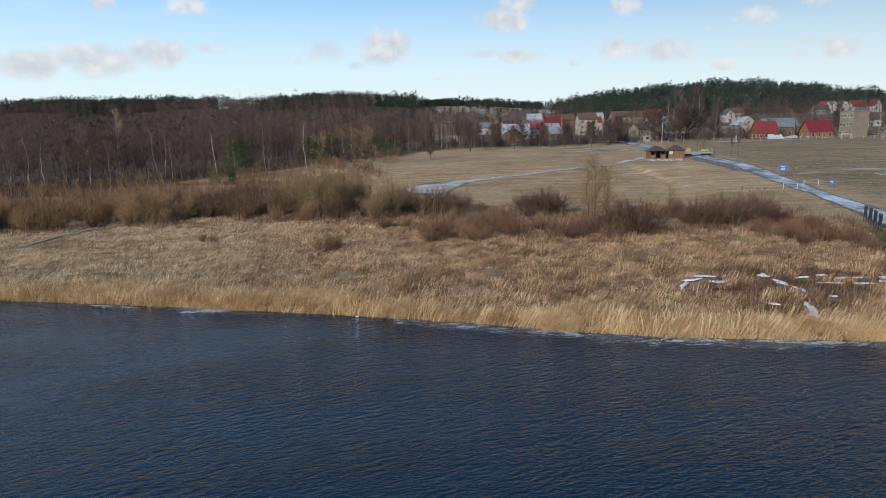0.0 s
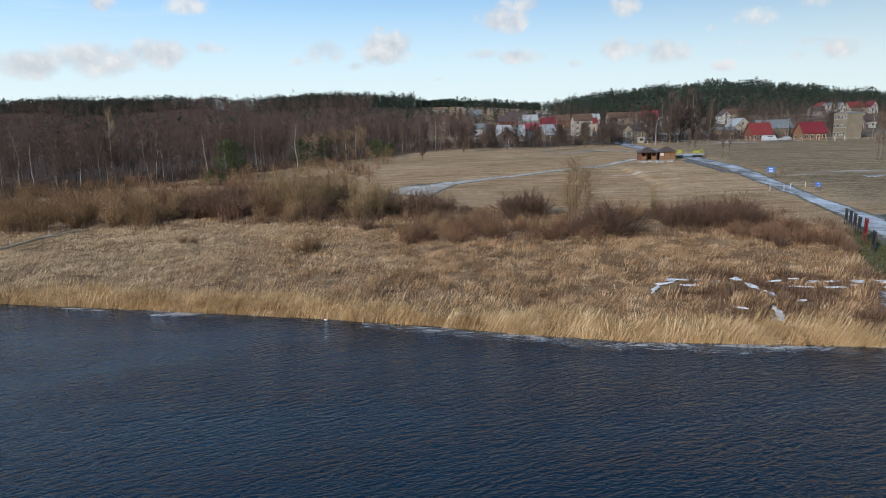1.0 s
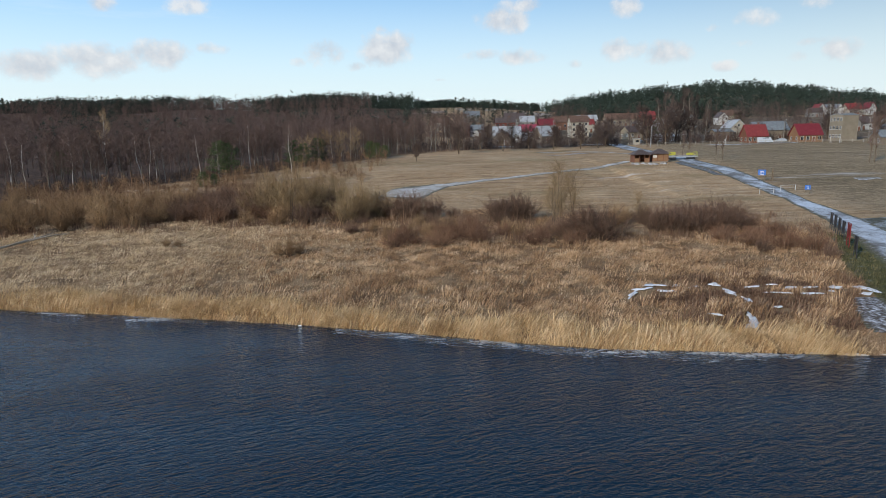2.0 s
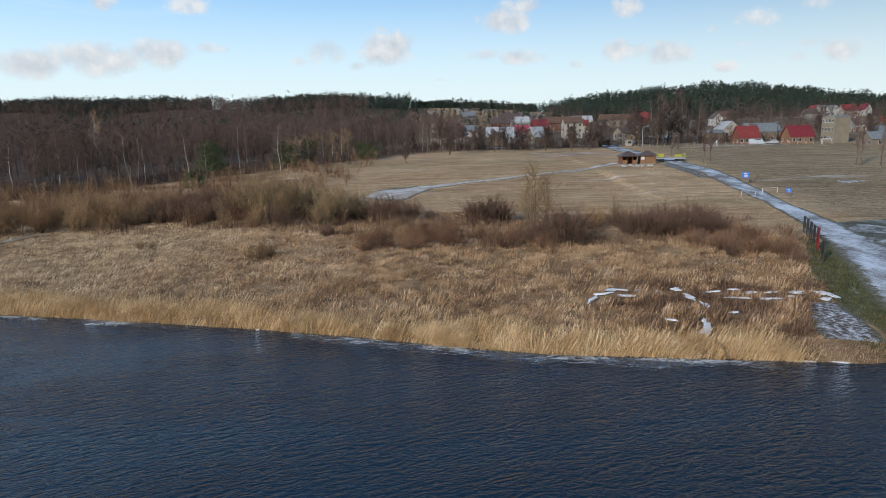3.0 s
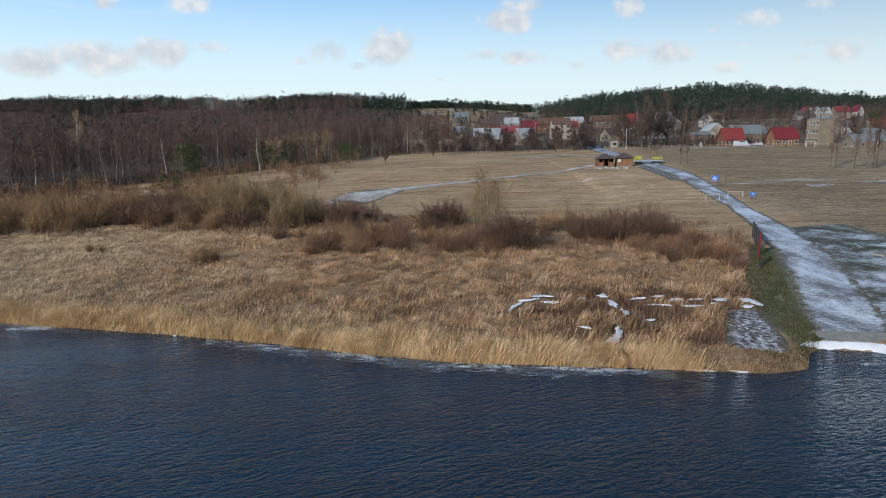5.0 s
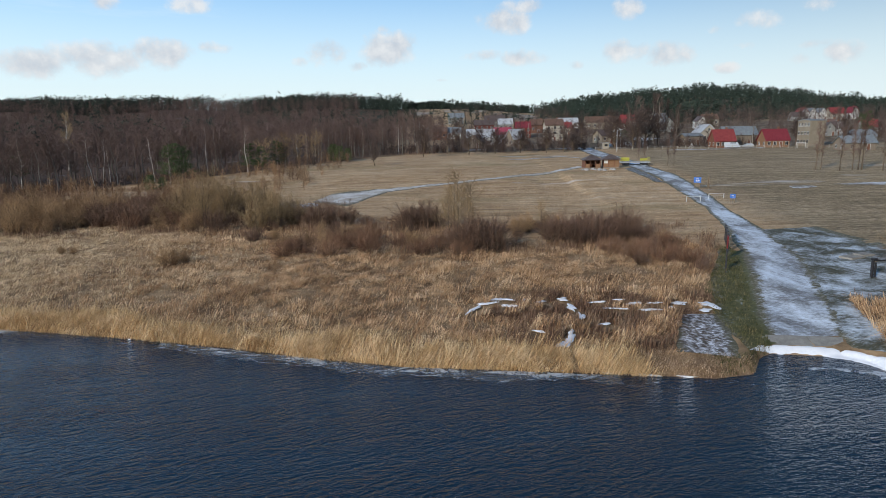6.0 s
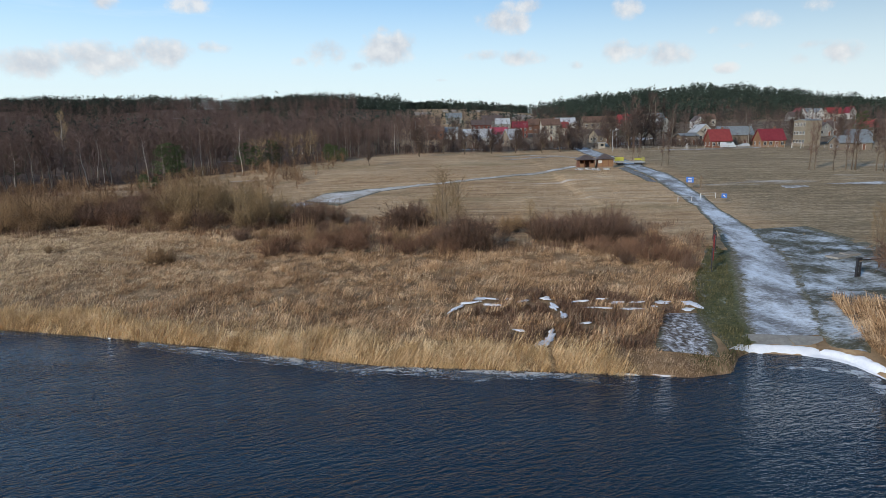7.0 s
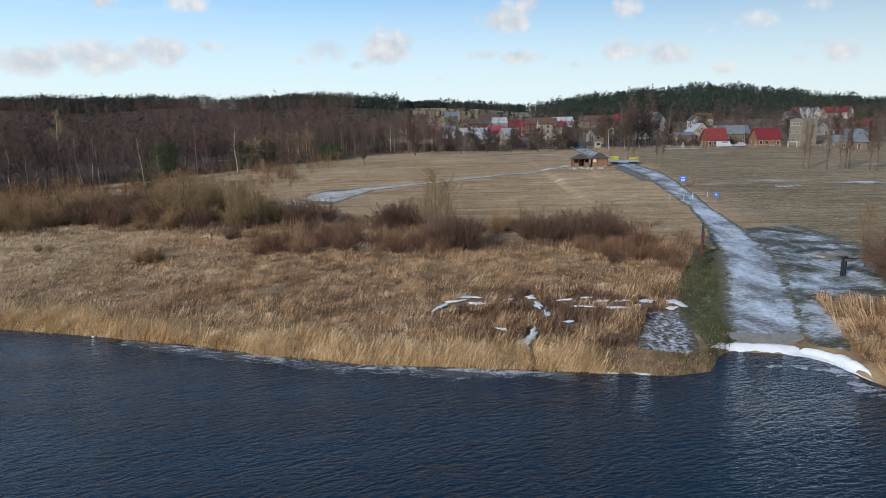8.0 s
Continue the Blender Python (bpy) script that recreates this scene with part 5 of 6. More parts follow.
house(4, 392, 9, 8, 5, 3.2, PLASTER_CREAM, ROOF_BROWN, "cream house above the wood", wins=3)
house(71, 352, 9, 8, 4.6, 3.2, BRICK, ROOF_BROWN, "brick house with brown roof", wins=3)
house(82, 330, 7, 7, 4, 3, PLASTER_CREAM, ROOF_RED, "cream house with red roof", wins=2)

# ---- by the hut and the road ----
def gazebo(x, y, yaw, half_closed, label):
    """Timber picnic hut: floor, posts, low board walls, bench, table, hipped roof."""
    z = float(height(x, y))
    g = tagged(new("gazebo"), label, "gazebo")
    g.matrix_basis = pose(x, y, z, 0, 0, yaw)
    w, d, hh = 4.0, 3.4, 2.05
    part("floor", boxes_mesh("floor", [(0, 0, 0.0, w, d, 0.5)], WOOD_GREY), g)
    for px in (-1, -0.36, 0.36, 1):
        for py in (-1, 1):
            part("post", soft_box("post", (0.16, 0.16, hh), WOOD_WARM, 0.02, (px * (w / 2 - 0.1), py * (d / 2 - 0.1), 0.2 + hh / 2)), g)
    top = 1.95 if half_closed else 0.95
    part("side_wall", boxes_mesh("side_wall", [(-w / 2 + 0.08, 0, 0.25 + 0.95, 0.06, d - 0.3, 1.9)], WOOD_WARM), g)
    part("side_wall", boxes_mesh("side_wall", [(w / 2 - 0.08, 0, 0.25 + 0.95, 0.06, d - 0.3, 1.9)], WOOD_WARM), g)
    part("back_wall", boxes_mesh("back_wall", [(0, d / 2 - 0.08, 1.2, w - 0.3, 0.06, 1.9)], WOOD_WARM), g)
    for sx in (-1, 1):
        part("front_panel", boxes_mesh("front_panel", [(sx * w * 0.34, -d / 2 + 0.08, 0.25 + top / 2, w * 0.3, 0.06, top)], WOOD_LOG), g)
    if half_closed:
        part("front_panel", boxes_mesh("front_panel", [(0, -d / 2 + 0.08, 0.25 + top / 2, w * 0.36, 0.06, top)], WOOD_LOG), g)
        part("notice", boxes_mesh("notice", [(-w * 0.34, -d / 2 + 0.03, 1.5, 0.9, 0.03, 0.7)], FRAME_WHITE), g, "pale notice board")
    else:
        part("bench", boxes_mesh("bench", [(0, d / 2 - 0.4, 0.7, w - 0.5, 0.4, 0.06), (-1, d / 2 - 0.4, 0.45, 0.08, 0.36, 0.45), (1, d / 2 - 0.4, 0.45, 0.08, 0.36, 0.45)], WOOD_WARM), g)
        part("table", boxes_mesh("table", [(0, 0, 1.0, 1.8, 0.75, 0.06), (0, 0, 0.62, 0.1, 0.5, 0.72)], WOOD_WARM), g)
    ov = 0.45
    a, b = w / 2 + ov, d / 2 + ov
    me = bpy.data.meshes.new("roof")
    V = [(-a, -b, 2.2), (a, -b, 2.2), (a, b, 2.2), (-a, b, 2.2), (-0.5, 0, 3.3), (0.5, 0, 3.3), (-a, -b, 2.1), (a, -b, 2.1), (a, b, 2.1), (-a, b, 2.1)]
    me.from_pydata(V, [], [(0, 1, 5, 4), (1, 2, 5), (2, 3, 4, 5), (3, 0, 4), (0, 6, 7, 1), (1, 7, 8, 2), (2, 8, 9, 3), (3, 9, 6, 0), (9, 8, 7, 6)])
    me.materials.append(ROOF_DARK)
    part("roof", me, g)
    part("finial", boxes_mesh("finial", [(0, 0, 3.32, 1.1, 0.14, 0.1)], ROOF_DARK), g)
    return g


gazebo(54.9, 157.2, 0, False, "open timber picnic hut with dark hipped roof")
gazebo(59.9, 157.4, -8, True, "boarded timber picnic hut with dark hipped roof")

YELLOW = plain("yellow-green paint", (0.286, 0.275, 0.033), (0.363, 0.352, 0.066), 2, 0.5)
pz = float(height(67.5, 164))
ferry = tagged(new("ferry_pontoon"), "small grey ferry pontoon with yellow-green railings", "pontoon")
ferry.matrix_basis = pose(68.0, 163.5, pz, 0, 0, -6)
part("deck", soft_box("deck", (7.4, 3.4, 0.35), PALE_METAL, 0.04, (0, 0, 0.75)), ferry)
for sx in (-2.4, 2.4):
    part("float", soft_box("float", (1.5, 3.0, 0.6), DARK_METAL, 0.1, (sx, 0, 0.3)), ferry)
for sx in (-1, 1):
    for k in range(4):
        part("post", boxes_mesh("post", [(sx * 3.6, -1.6 + k * 1.06, 1.45, 0.07, 0.07, 1.1)], YELLOW), ferry)
    for zz in (1.2, 1.6, 1.98):
        part("rail", boxes_mesh("rail", [(sx * 3.6, 0, zz, 0.06, 3.3, 0.07)], YELLOW), ferry)
part("side_panel", boxes_mesh("side_panel", [(-2.3, 1.62, 1.45, 2.4, 0.05, 0.95)], YELLOW), ferry)
part("side_panel", boxes_mesh("side_panel", [(2.6, 1.62, 1.35, 1.8, 0.05, 0.6)], YELLOW), ferry)
part("ramp_flap", boxes_mesh("ramp_flap", [(0.4, -1.1, 1.0, 2.6, 1.0, 0.08)], PALE_METAL), ferry)

SIGN_BLUE = plain("blue sign face", (0.024, 0.096, 0.336), (0.04, 0.136, 0.416), 3, 0.4)
POST_WOOD = plain("weathered post wood", (0.10, 0.07, 0.045), (0.20, 0.15, 0.10), 5, 0.9, 0, 0, (1, 1, 0.2))


def blue_sign(x, y, w, h, low, label, bars):
    s = tagged(new("water_sign"), label, "sign")
    s.matrix_basis = pose(x, y, float(height(x, y)), 0, 0, -28)
    part("panel", soft_box("panel", (w, 0.05, h), SIGN_BLUE, 0.015, (0, 0, low + h / 2)), s)
    for sx in (-1, 1):
        part("post", boxes_mesh("post", [(sx * w * 0.36, 0.06, (low + h) / 2 - 0.2, 0.07, 0.07, low + h)], POST_WOOD), s)
    for bx, bz, bw, bh in bars:
        part("symbol_bar", boxes_mesh("symbol_bar", [(bx * w, -0.032, low + bz * h, bw * w, 0.012, bh * h)], FRAME_WHITE), s)


blue_sign(66.4, 118.6, 1.35, 1.1, 1.1, "blue river sign with white symbols on wooden posts", [(0, 0.7, 0.45, 0.12), (-0.12, 0.42, 0.2, 0.12), (0.16, 0.42, 0.24, 0.12), (0, 0.18, 0.5, 0.09)])
blue_sign(65.6, 102.0, 0.85, 0.75, 0.75, "small blue river sign with white symbol", [(0, 0.6, 0.4, 0.14), (0.1, 0.3, 0.3, 0.12)])
wp = tagged(new("wooden_post"), "weathered wooden post beside the blue sign", "post")
wp.matrix_basis = pose(68.9, 119.4, float(height(68.9, 119.4)))
part("shaft", soft_box("shaft", (0.2, 0.2, 2.5), POST_WOOD, 0.02, (0, 0, 1.1)), wp)
part("crosspiece", soft_box("crosspiece", (1.0, 0.1, 0.14), POST_WOOD, 0.02, (0.1, 0, 1.75)), wp)


def barrier(x0, y0, x1, y1):
    b = tagged(new("road_barrier"), "white steel hoop barrier at the road's edge", "barrier", "barriers across the road")
    mx, my = (x0 + x1) / 2, (y0 + y1) / 2
    b.matrix_basis = pose(mx, my, float(height(mx, my)), 0, 0, math.degrees(math.atan2(y1 - y0, x1 - x0)))
    L = math.hypot(x1 - x0, y1 - y0)
    for s in (-1, 1):
        part("post", tube("post", [(s * L / 2, 0, -0.2), (s * L / 2, 0, 0.95)], 0.055, FRAME_WHITE), b)
    part("rail", tube("rail", [(-L / 2, 0, 0.93), (L / 2, 0, 0.93)], 0.028, FRAME_WHITE), b)
    part("rail", tube("rail", [(-L / 2, 0, 0.5), (L / 2, 0, 0.5)], 0.02, PALE_METAL), b)


barrier(58.7, 104.2, 61.0, 104.0)
barrier(63.4, 106.2, 66.2, 106.6)

BOARD_RED = plain("red board paint", (0.122, 0.00995, 0.0122), (0.199, 0.0199, 0.0199), 3, 0.5)


def info_board(x, y, tall, paint, label, wide=1.0):
    b = tagged(new("info_board"), label, "board", "boards along the road")
    b.matrix_basis = pose(x, y, float(height(x, y)), 0, 0, 68)
    for s in (-1, 1):
        part("post", soft_box("post", (0.09, 0.09, tall + 0.2), paint, 0.01, (s * wide / 2, 0, tall / 2 - 0.1)), b)
    part("panel", soft_box("panel", (wide - 0.12, 0.06, tall * 0.55), paint, 0.01, (0, 0, tall * 0.68)), b)
    part("crossbar", soft_box("crossbar", (wide, 0.06, 0.07), paint, 0.01, (0, 0, tall * 0.34)), b)
    part("cap", soft_box("cap", (wide + 0.16, 0.16, 0.06), paint, 0.012, (0, 0, tall + 0.02)), b)


for k, (bx, by) in enumerate([(50.6, 71.8), (49.8, 69.8), (49.1, 68.0), (48.4, 66.2)]):
    info_board(bx, by, 1.95, DARK_METAL, "black metal notice board on two posts")
info_board(46.6, 62.6, 2.5, BOARD_RED, "tall red notice board on two posts", 1.1)
info_board(44.7, 58.6, 2.2, DARK_METAL, "black metal notice board standing on the verge")

boom = tagged(new("boom_barrier"), "dark wooden boom barrier beside the ramp", "barrier")
boom.matrix_basis = pose(56.2, 54.6, float(height(56.2, 54.6)), 0, 0, 8)
part("post", soft_box("post", (0.2, 0.2, 1.9), DARK_METAL, 0.02, (0, 0, 0.8)), boom)
part("brace", soft_box("brace", (0.14, 0.14, 1.6), DARK_METAL, 0.02, (0.32, 0, 0.65)), boom)
part("head", soft_box("head", (0.5, 0.26, 0.22), DARK_METAL, 0.03, (0.1, 0, 1.75)), boom)
part("arm", soft_box("arm", (3.4, 0.09, 0.12), DARK_METAL, 0.02, (1.9, 0, 1.62)), boom)

# old concrete plates in the turf
for k, (sx, sy, sw, sd, yaw) in enumerate([(59.0, 61.6, 2.0, 1.4, 24), (60.9, 62.6, 1.6, 1.2, 18)]):
    o = tagged(new("concrete_plate", soft_box("concrete_plate", (sw, sd, 0.22), CONCRETE, 0.03)), "worn concrete plate lying in frosted turf", "slab")
    o.matrix_basis = pose(sx, sy, float(height(sx, sy)) + 0.09, 0, 0, yaw)

# boat ramp: two rows of road slabs going down into the water
ramp_ob = tagged(new("boat_ramp"), "concrete slab boat ramp ending at the ice", "boat ramp", kind="structure")
way = math.degrees(math.atan2(-0.75, 5.2))
for row in range(1):
    for k in range(2):
        cx = 40.95 + k * 2.68 - row * 0.22
        cy = 40.62 - k * 0.36 - row * 1.22
        s = part("concrete_slab", soft_box("concrete_slab", (2.64, 1.5, 0.16), CONCRETE, 0.025), ramp_ob)
        s.matrix_basis = pose(cx, cy, 0.42 - 0.19 * row, 8.5, 0, way)


def blob(name, x, y, rx, ry, yaw, mat, label, category, lift=0.0, high=0.05, flat=None, seed=0, kind="", wig=0.35):
    """A low patch with a ragged outline: a thin dome."""
    r = np.random.default_rng(seed + int(abs(x * 31 + y * 17)))
    n, rings = 40, 5
    ph = r.uniform(0, 6.28, 6)
    am = r.uniform(0.3, 1, 6)
    th = np.linspace(0, 2 * math.pi, n, endpoint=False)
    edge = 1 + wig * sum(am[k] * np.sin((k + 2) * th + ph[k]) / (k + 1.6) for k in range(6))
    t = radians(yaw)
    V, F = [], []
    for j in range(rings + 1):
        q = j / rings
        px, py = rx * edge * np.cos(th) * q, ry * edge * np.sin(th) * q
        X, Y = x + px * math.cos(t) - py * math.sin(t), y + px * math.sin(t) + py * math.cos(t)
        Z = (height(X, Y) if flat is None else np.full(n, flat)) + lift + high * (1 - q ** 3) - 0.03 * (j == rings)
        V.append(np.stack([X, Y, Z], 1))
    for j in range(rings):
        i = np.arange(n)
        F.append(np.stack([j * n + i, (j + 1) * n + i, (j + 1) * n + (i + 1) % n, j * n + (i + 1) % n], 1))
    ob = new(name, mesh_from(name, np.concatenate(V), np.concatenate(F), mat, True))
    return tagged(ob, label, category, kind=kind)


# old snow in the hollow and along the bank
for k, (sx, sy, rx, ry, yaw) in enumerate(SNOWY):
    blob("snow_patch", sx, sy, rx * 0.85, ry * 0.8, yaw, SNOW, "patch of old white snow in the sedge", "snow", 0.2, 0.05, seed=k, wig=0.9)
for k, (sx, sy, rx, ry) in enumerate([(29.3, 36.3, 1.0, 0.28), (31.4, 35.9, 1.1, 0.18), (-15.2, 46.5, 0.8, 0.05), (27.0, 36.6, 0.7, 0.15), (-6.9, 44.2, 0.15, 0.06), (24.2, 37.0, 0.6, 0.14)]):
    blob("snow_patch", sx, sy, rx, ry, -14, SNOW, "snow-covered ice at the water's edge", "snow", 0.0, 0.03, 0.03, seed=40 + k, wig=0.5)


def drift(pts, w, high, label):
    """A long low snow drift with ragged sides."""
    P = np.array(pts, float)
    n = len(P)
    s = np.linspace(0, n - 1, n * 14)
    X, Y, Z = (np.interp(s, range(n), P[:, j]) for j in range(3))
    dX, dY = np.gradient(X), np.gradient(Y)
    L = np.hypot(dX, dY)
    nx, ny = -dY / L, dX / L
    k = 7
    V = []
    for i in range(len(s)):
        wid = w * (0.9 + 0.12 * math.sin(s[i] * 2.1) + 0.07 * math.sin(s[i] * 7.7 + 1) + 0.06 * math.sin(s[i] * 17.0))
        taper = min(1.0, 4 * (i + 1) / len(s), 4 * (len(s) - i) / len(s))
        for j in range(k):
            u = 2 * j / (k - 1) - 1
            hump = high * (1 - u * u) * (0.9 + 0.12 * math.sin(s[i] * 5 + u * 3)) - (0.04 if abs(u) == 1 else 0)
            px, py = X[i] + nx[i] * u * wid * taper, Y[i] + ny[i] * u * wid * taper
            V.append((px, py, max(Z[i], float(height(px, py)) + 0.02) + hump * taper))
    i = (np.arange(len(s) - 1)[:, None] * k + np.arange(k - 1)[None, :]).ravel()
    return tagged(new("snow_drift", mesh_from("snow_drift", np.array(V), np.stack([i, i + k, i + k + 1, i + 1], 1), SNOW, True)), label, "snow")


drift([(37.4, 39.0, 0.03), (38.6, 39.75, 0.03), (40.4, 39.55, 0.03), (42.3, 39.2, 0.03), (43.9, 38.3, 0.03), (44.7, 36.9, 0.03), (44.9, 35.4, 0.03), (44.9, 34.0, 0.03)], 0.48, 0.04, "low sheet of white snow lying across the boat ramp")


def ice_material(name, amount, tone, floor=0.0):
    """Thin broken ice: pale where it lies, clear water between."""
    m, nt, b = material(name, 0.35, 0, 0.5)
    v = place(nt, (0.5, 1.3, 1), 0.25)
    f = mathn(nt, "ADD", mathn(nt, "MULTIPLY", noise_node(nt, 0.8, 6, 0.7, v, 1.2), 0.65), mathn(nt, "MULTIPLY", noise_node(nt, 6, 4, 0.7, place(nt)), 0.35))
    b.inputs["Base Color"].default_value = (*tone, 1)
    t = nt.nodes.new("ShaderNodeBsdfTransparent")
    mx = nt.nodes.new("ShaderNodeMixShader")
    nt.links.new(span(nt, f, 0.62 - amount * 0.25, 0.74 - amount * 0.25, floor, 0.75), mx.inputs[0])
    nt.links.new(t.outputs[0], mx.inputs[1])
    nt.links.new(b.outputs[0], mx.inputs[2])
    nt.links.new(mx.outputs[0], nt.nodes["Material Output"].inputs[0])
    return m


ICE = ice_material("broken shore ice", 0.30, (0.46, 0.51, 0.56))
SHELF = ice_material("thin grey shore ice", 0.52, (0.34, 0.40, 0.45), 0.12)
RIM = ice_material("white ice rim", 0.6, (0.55, 0.58, 0.61), 0.05)
ICE_THICK = ice_material("frosted ice sheet", 0.70, (0.52, 0.56, 0.60))


def shore_band(name, xs, a, b, z, mat, label, wig):
    X = np.array(xs)
    k = 6
    V = []
    for x in X:
        wob = wig * (math.sin(x * 0.7) + 0.6 * math.sin(x * 1.9 + 1) + 0.4 * math.sin(x * 4.3))
        o, q = a, b + wob
        for j in range(k):
            V.append((x, float(shore(x)) - (o + (q - o) * j / (k - 1)), z))
    i = (np.arange(len(X) - 1)[:, None] * k + np.arange(k - 1)[None, :]).ravel()
    return tagged(new(name, mesh_from(name, np.array(V), np.stack([i, i + k, i + k + 1, i + 1], 1), mat, True)), label, "ice", kind="stuff")


shore_band("shore_ice", np.arange(-60, 36, 0.4), 0.25, 1.7, 0.012, ICE, "thin broken ice along the shore", 0.45)
shore_band("shore_ice", np.arange(-4, 28, 0.3), 0.35, 1.6, 0.02, SHELF, "grey ice shelf along the reeds", 0.3)
shore_band("shore_ice", np.arange(-23, -15, 0.3), 0.35, 1.0, 0.02, SHELF, "grey ice shelf along the reeds", 0.2)
for k, (ix, iy, rx, ry, yaw) in enumerate([(-20, 46.9, 3.2, 0.7, -14), (7.2, 39.5, 1.9, 0.7, -18), (2.0, 41.2, 2.6, 0.35, -18), (15.6, 37.4, 2.6, 0.5, -8), (22.4, 36.6, 2.6, 0.4, -6), (43.9, 33.0, 0.9, 1.6, 8), (40.6, 36.6, 0.7, 0.3, 0), (42.6, 36.2, 1.3, 0.35, -30), (43.9, 35.0, 0.7, 1.0, 0), (-28, 48.6, 2.4, 0.4, -12)]):
    blob("ice_sheet", ix, iy, rx, ry, yaw, ICE_THICK, "thin frosted ice sheet floating by the bank", "ice", 0.0, 0.006, 0.022, seed=80 + k)


def foam_line(pts, w, label):
    P = np.array(pts, float)
    n = len(P)
    s = np.linspace(0, n - 1, n * 10)
    X, Y = np.interp(s, range(n), P[:, 0]), np.interp(s, range(n), P[:, 1])
    Y = Y + 0.22 * np.sin(X * 0.9) + 0.13 * np.sin(X * 2.3) + 0.07 * np.sin(X * 5.1 + 1)
    wd = w * (0.6 + 0.5 * np.sin(X * 1.3) ** 2)
    V = np.concatenate([np.stack([X, Y - wd, X * 0 + 0.03], 1), np.stack([X, Y + wd, X * 0 + 0.03], 1)])
    i = np.arange(len(s) - 1)
    k = len(s)
    return tagged(new("ice_edge", mesh_from("ice_edge", V, np.stack([i, i + 1, k + i + 1, k + i], 1), RIM)), label, "ice")


foam_line([(-22.5, 46.8), (-19, 46.2), (-16, 45.8)], 0.06, "white rim where drifting ice meets water")
foam_line([(-4.5, 42.7), (-1, 41.4), (2, 40.3), (5, 39.3), (8, 38.2), (11, 37.3), (14, 36.5), (18, 36.0), (22, 35.5), (24, 36.2)], 0.05, "white rim where drifting ice meets water")
foam_line([(20, 36.8), (23, 36.0), (26, 36.3)], 0.06, "white rim where drifting ice meets water")

# fallen trunk on the flat
log = tagged(new("fallen_trunk"), "bleached fallen tree trunk lying in the sedge", "log")
log.matrix_basis = pose(-50.3, 76.5, float(height(-50.3, 76.5)) + 0.25)
BLEACHED = plain("bleached wood", (0.34, 0.29, 0.23), (0.54, 0.47, 0.38), 3, 0.9, 0, 0.02, (0.4, 3, 3))
part("trunk", segs_mesh("trunk", [[-0.9, -5.6, 0, -0.1, -2, 0.2, 0.10, 0.15], [-0.1, -2, 0.2, 0.5, 2.4, 0.35, 0.15, 0.13], [0.5, 2.4, 0.35, 0.2, 6.2, 0.5, 0.13, 0.05]], BLEACHED, 9), log)
part("limb", segs_mesh("limb", [[0, 0.5, 0.2, 2.4, 3.2, 0.7, 0.12, 0.08], [2.4, 3.2, 0.7, 3.4, 4.6, 0.5, 0.08, 0.03]], BLEACHED, 7), log)
part("limb", segs_mesh("limb", [[0.1, 2.5, 0.3, -1.9, 5.2, 0.6, 0.1, 0.03]], BLEACHED, 7), log)
part("limb", segs_mesh("limb", [[-0.3, -2.6, 0.2, 1.8, -0.2, 0.9, 0.08, 0.03]], BLEACHED, 7), log)
part("limb", segs_mesh("limb", [[0.4, 1.6, 0.3, 2.6, 6.0, 0.5, 0.09, 0.03]], BLEACHED, 7), log)
part("limb", segs_mesh("limb", [[-0.5, -4.0, 0.1, -2.2, -1.6, 0.6, 0.07, 0.02]], BLEACHED, 7), log)

# field fence and goals
POST_PALE = plain("pale fence wood", (0.26, 0.23, 0.19), (0.40, 0.37, 0.32), 5, 0.9)
fence = tagged(new("field_fence"), "low pale post fence along the playing field", "fence")
last = None
post_me = soft_box("post", (0.16, 0.16, 1.4), POST_PALE, 0.02, (0, 0, 0.5))
for k in range(36):
    fx = 74 + k * 2.75
    fy = float(np.interp(fx, [74, 105, 145, 172], [231, 229, 223.5, 206]))
    p = Vector((fx, fy, float(height(fx, fy))))
    o = part("post", post_me, fence)
    o.matrix_basis = Matrix.Translation(p)
    if last is not None:
        for zz in (0.55, 1.0):
            part("rail", segs_mesh("rail", [[*(last + Vector((0, 0, zz))), *(p + Vector((0, 0, zz))), 0.035, 0.035]], POST_PALE, 4), fence)
    last = p


def goal(x, y, yaw):
    g = tagged(new("football_goal"), "white steel football goal frame on the field", "goal", "goals on the field")
    g.matrix_basis = pose(x, y, float(height(x, y)), 0, 0, yaw)
    for s in (-1, 1):
        part("post", tube("post", [(s * 1.6, 0, -0.2), (s * 1.6, 0, 2.1)], 0.07, FRAME_WHITE), g)
        part("stay", tube("stay", [(s * 1.6, 0, 2.05), (s * 1.6, 1.1, 0)], 0.035, FRAME_WHITE), g)
    part("crossbar", tube("crossbar", [(-1.66, 0, 2.1), (1.66, 0, 2.1)], 0.07, FRAME_WHITE), g)


goal(107.4, 224, 62)
goal(144.6, 219.5, -58)


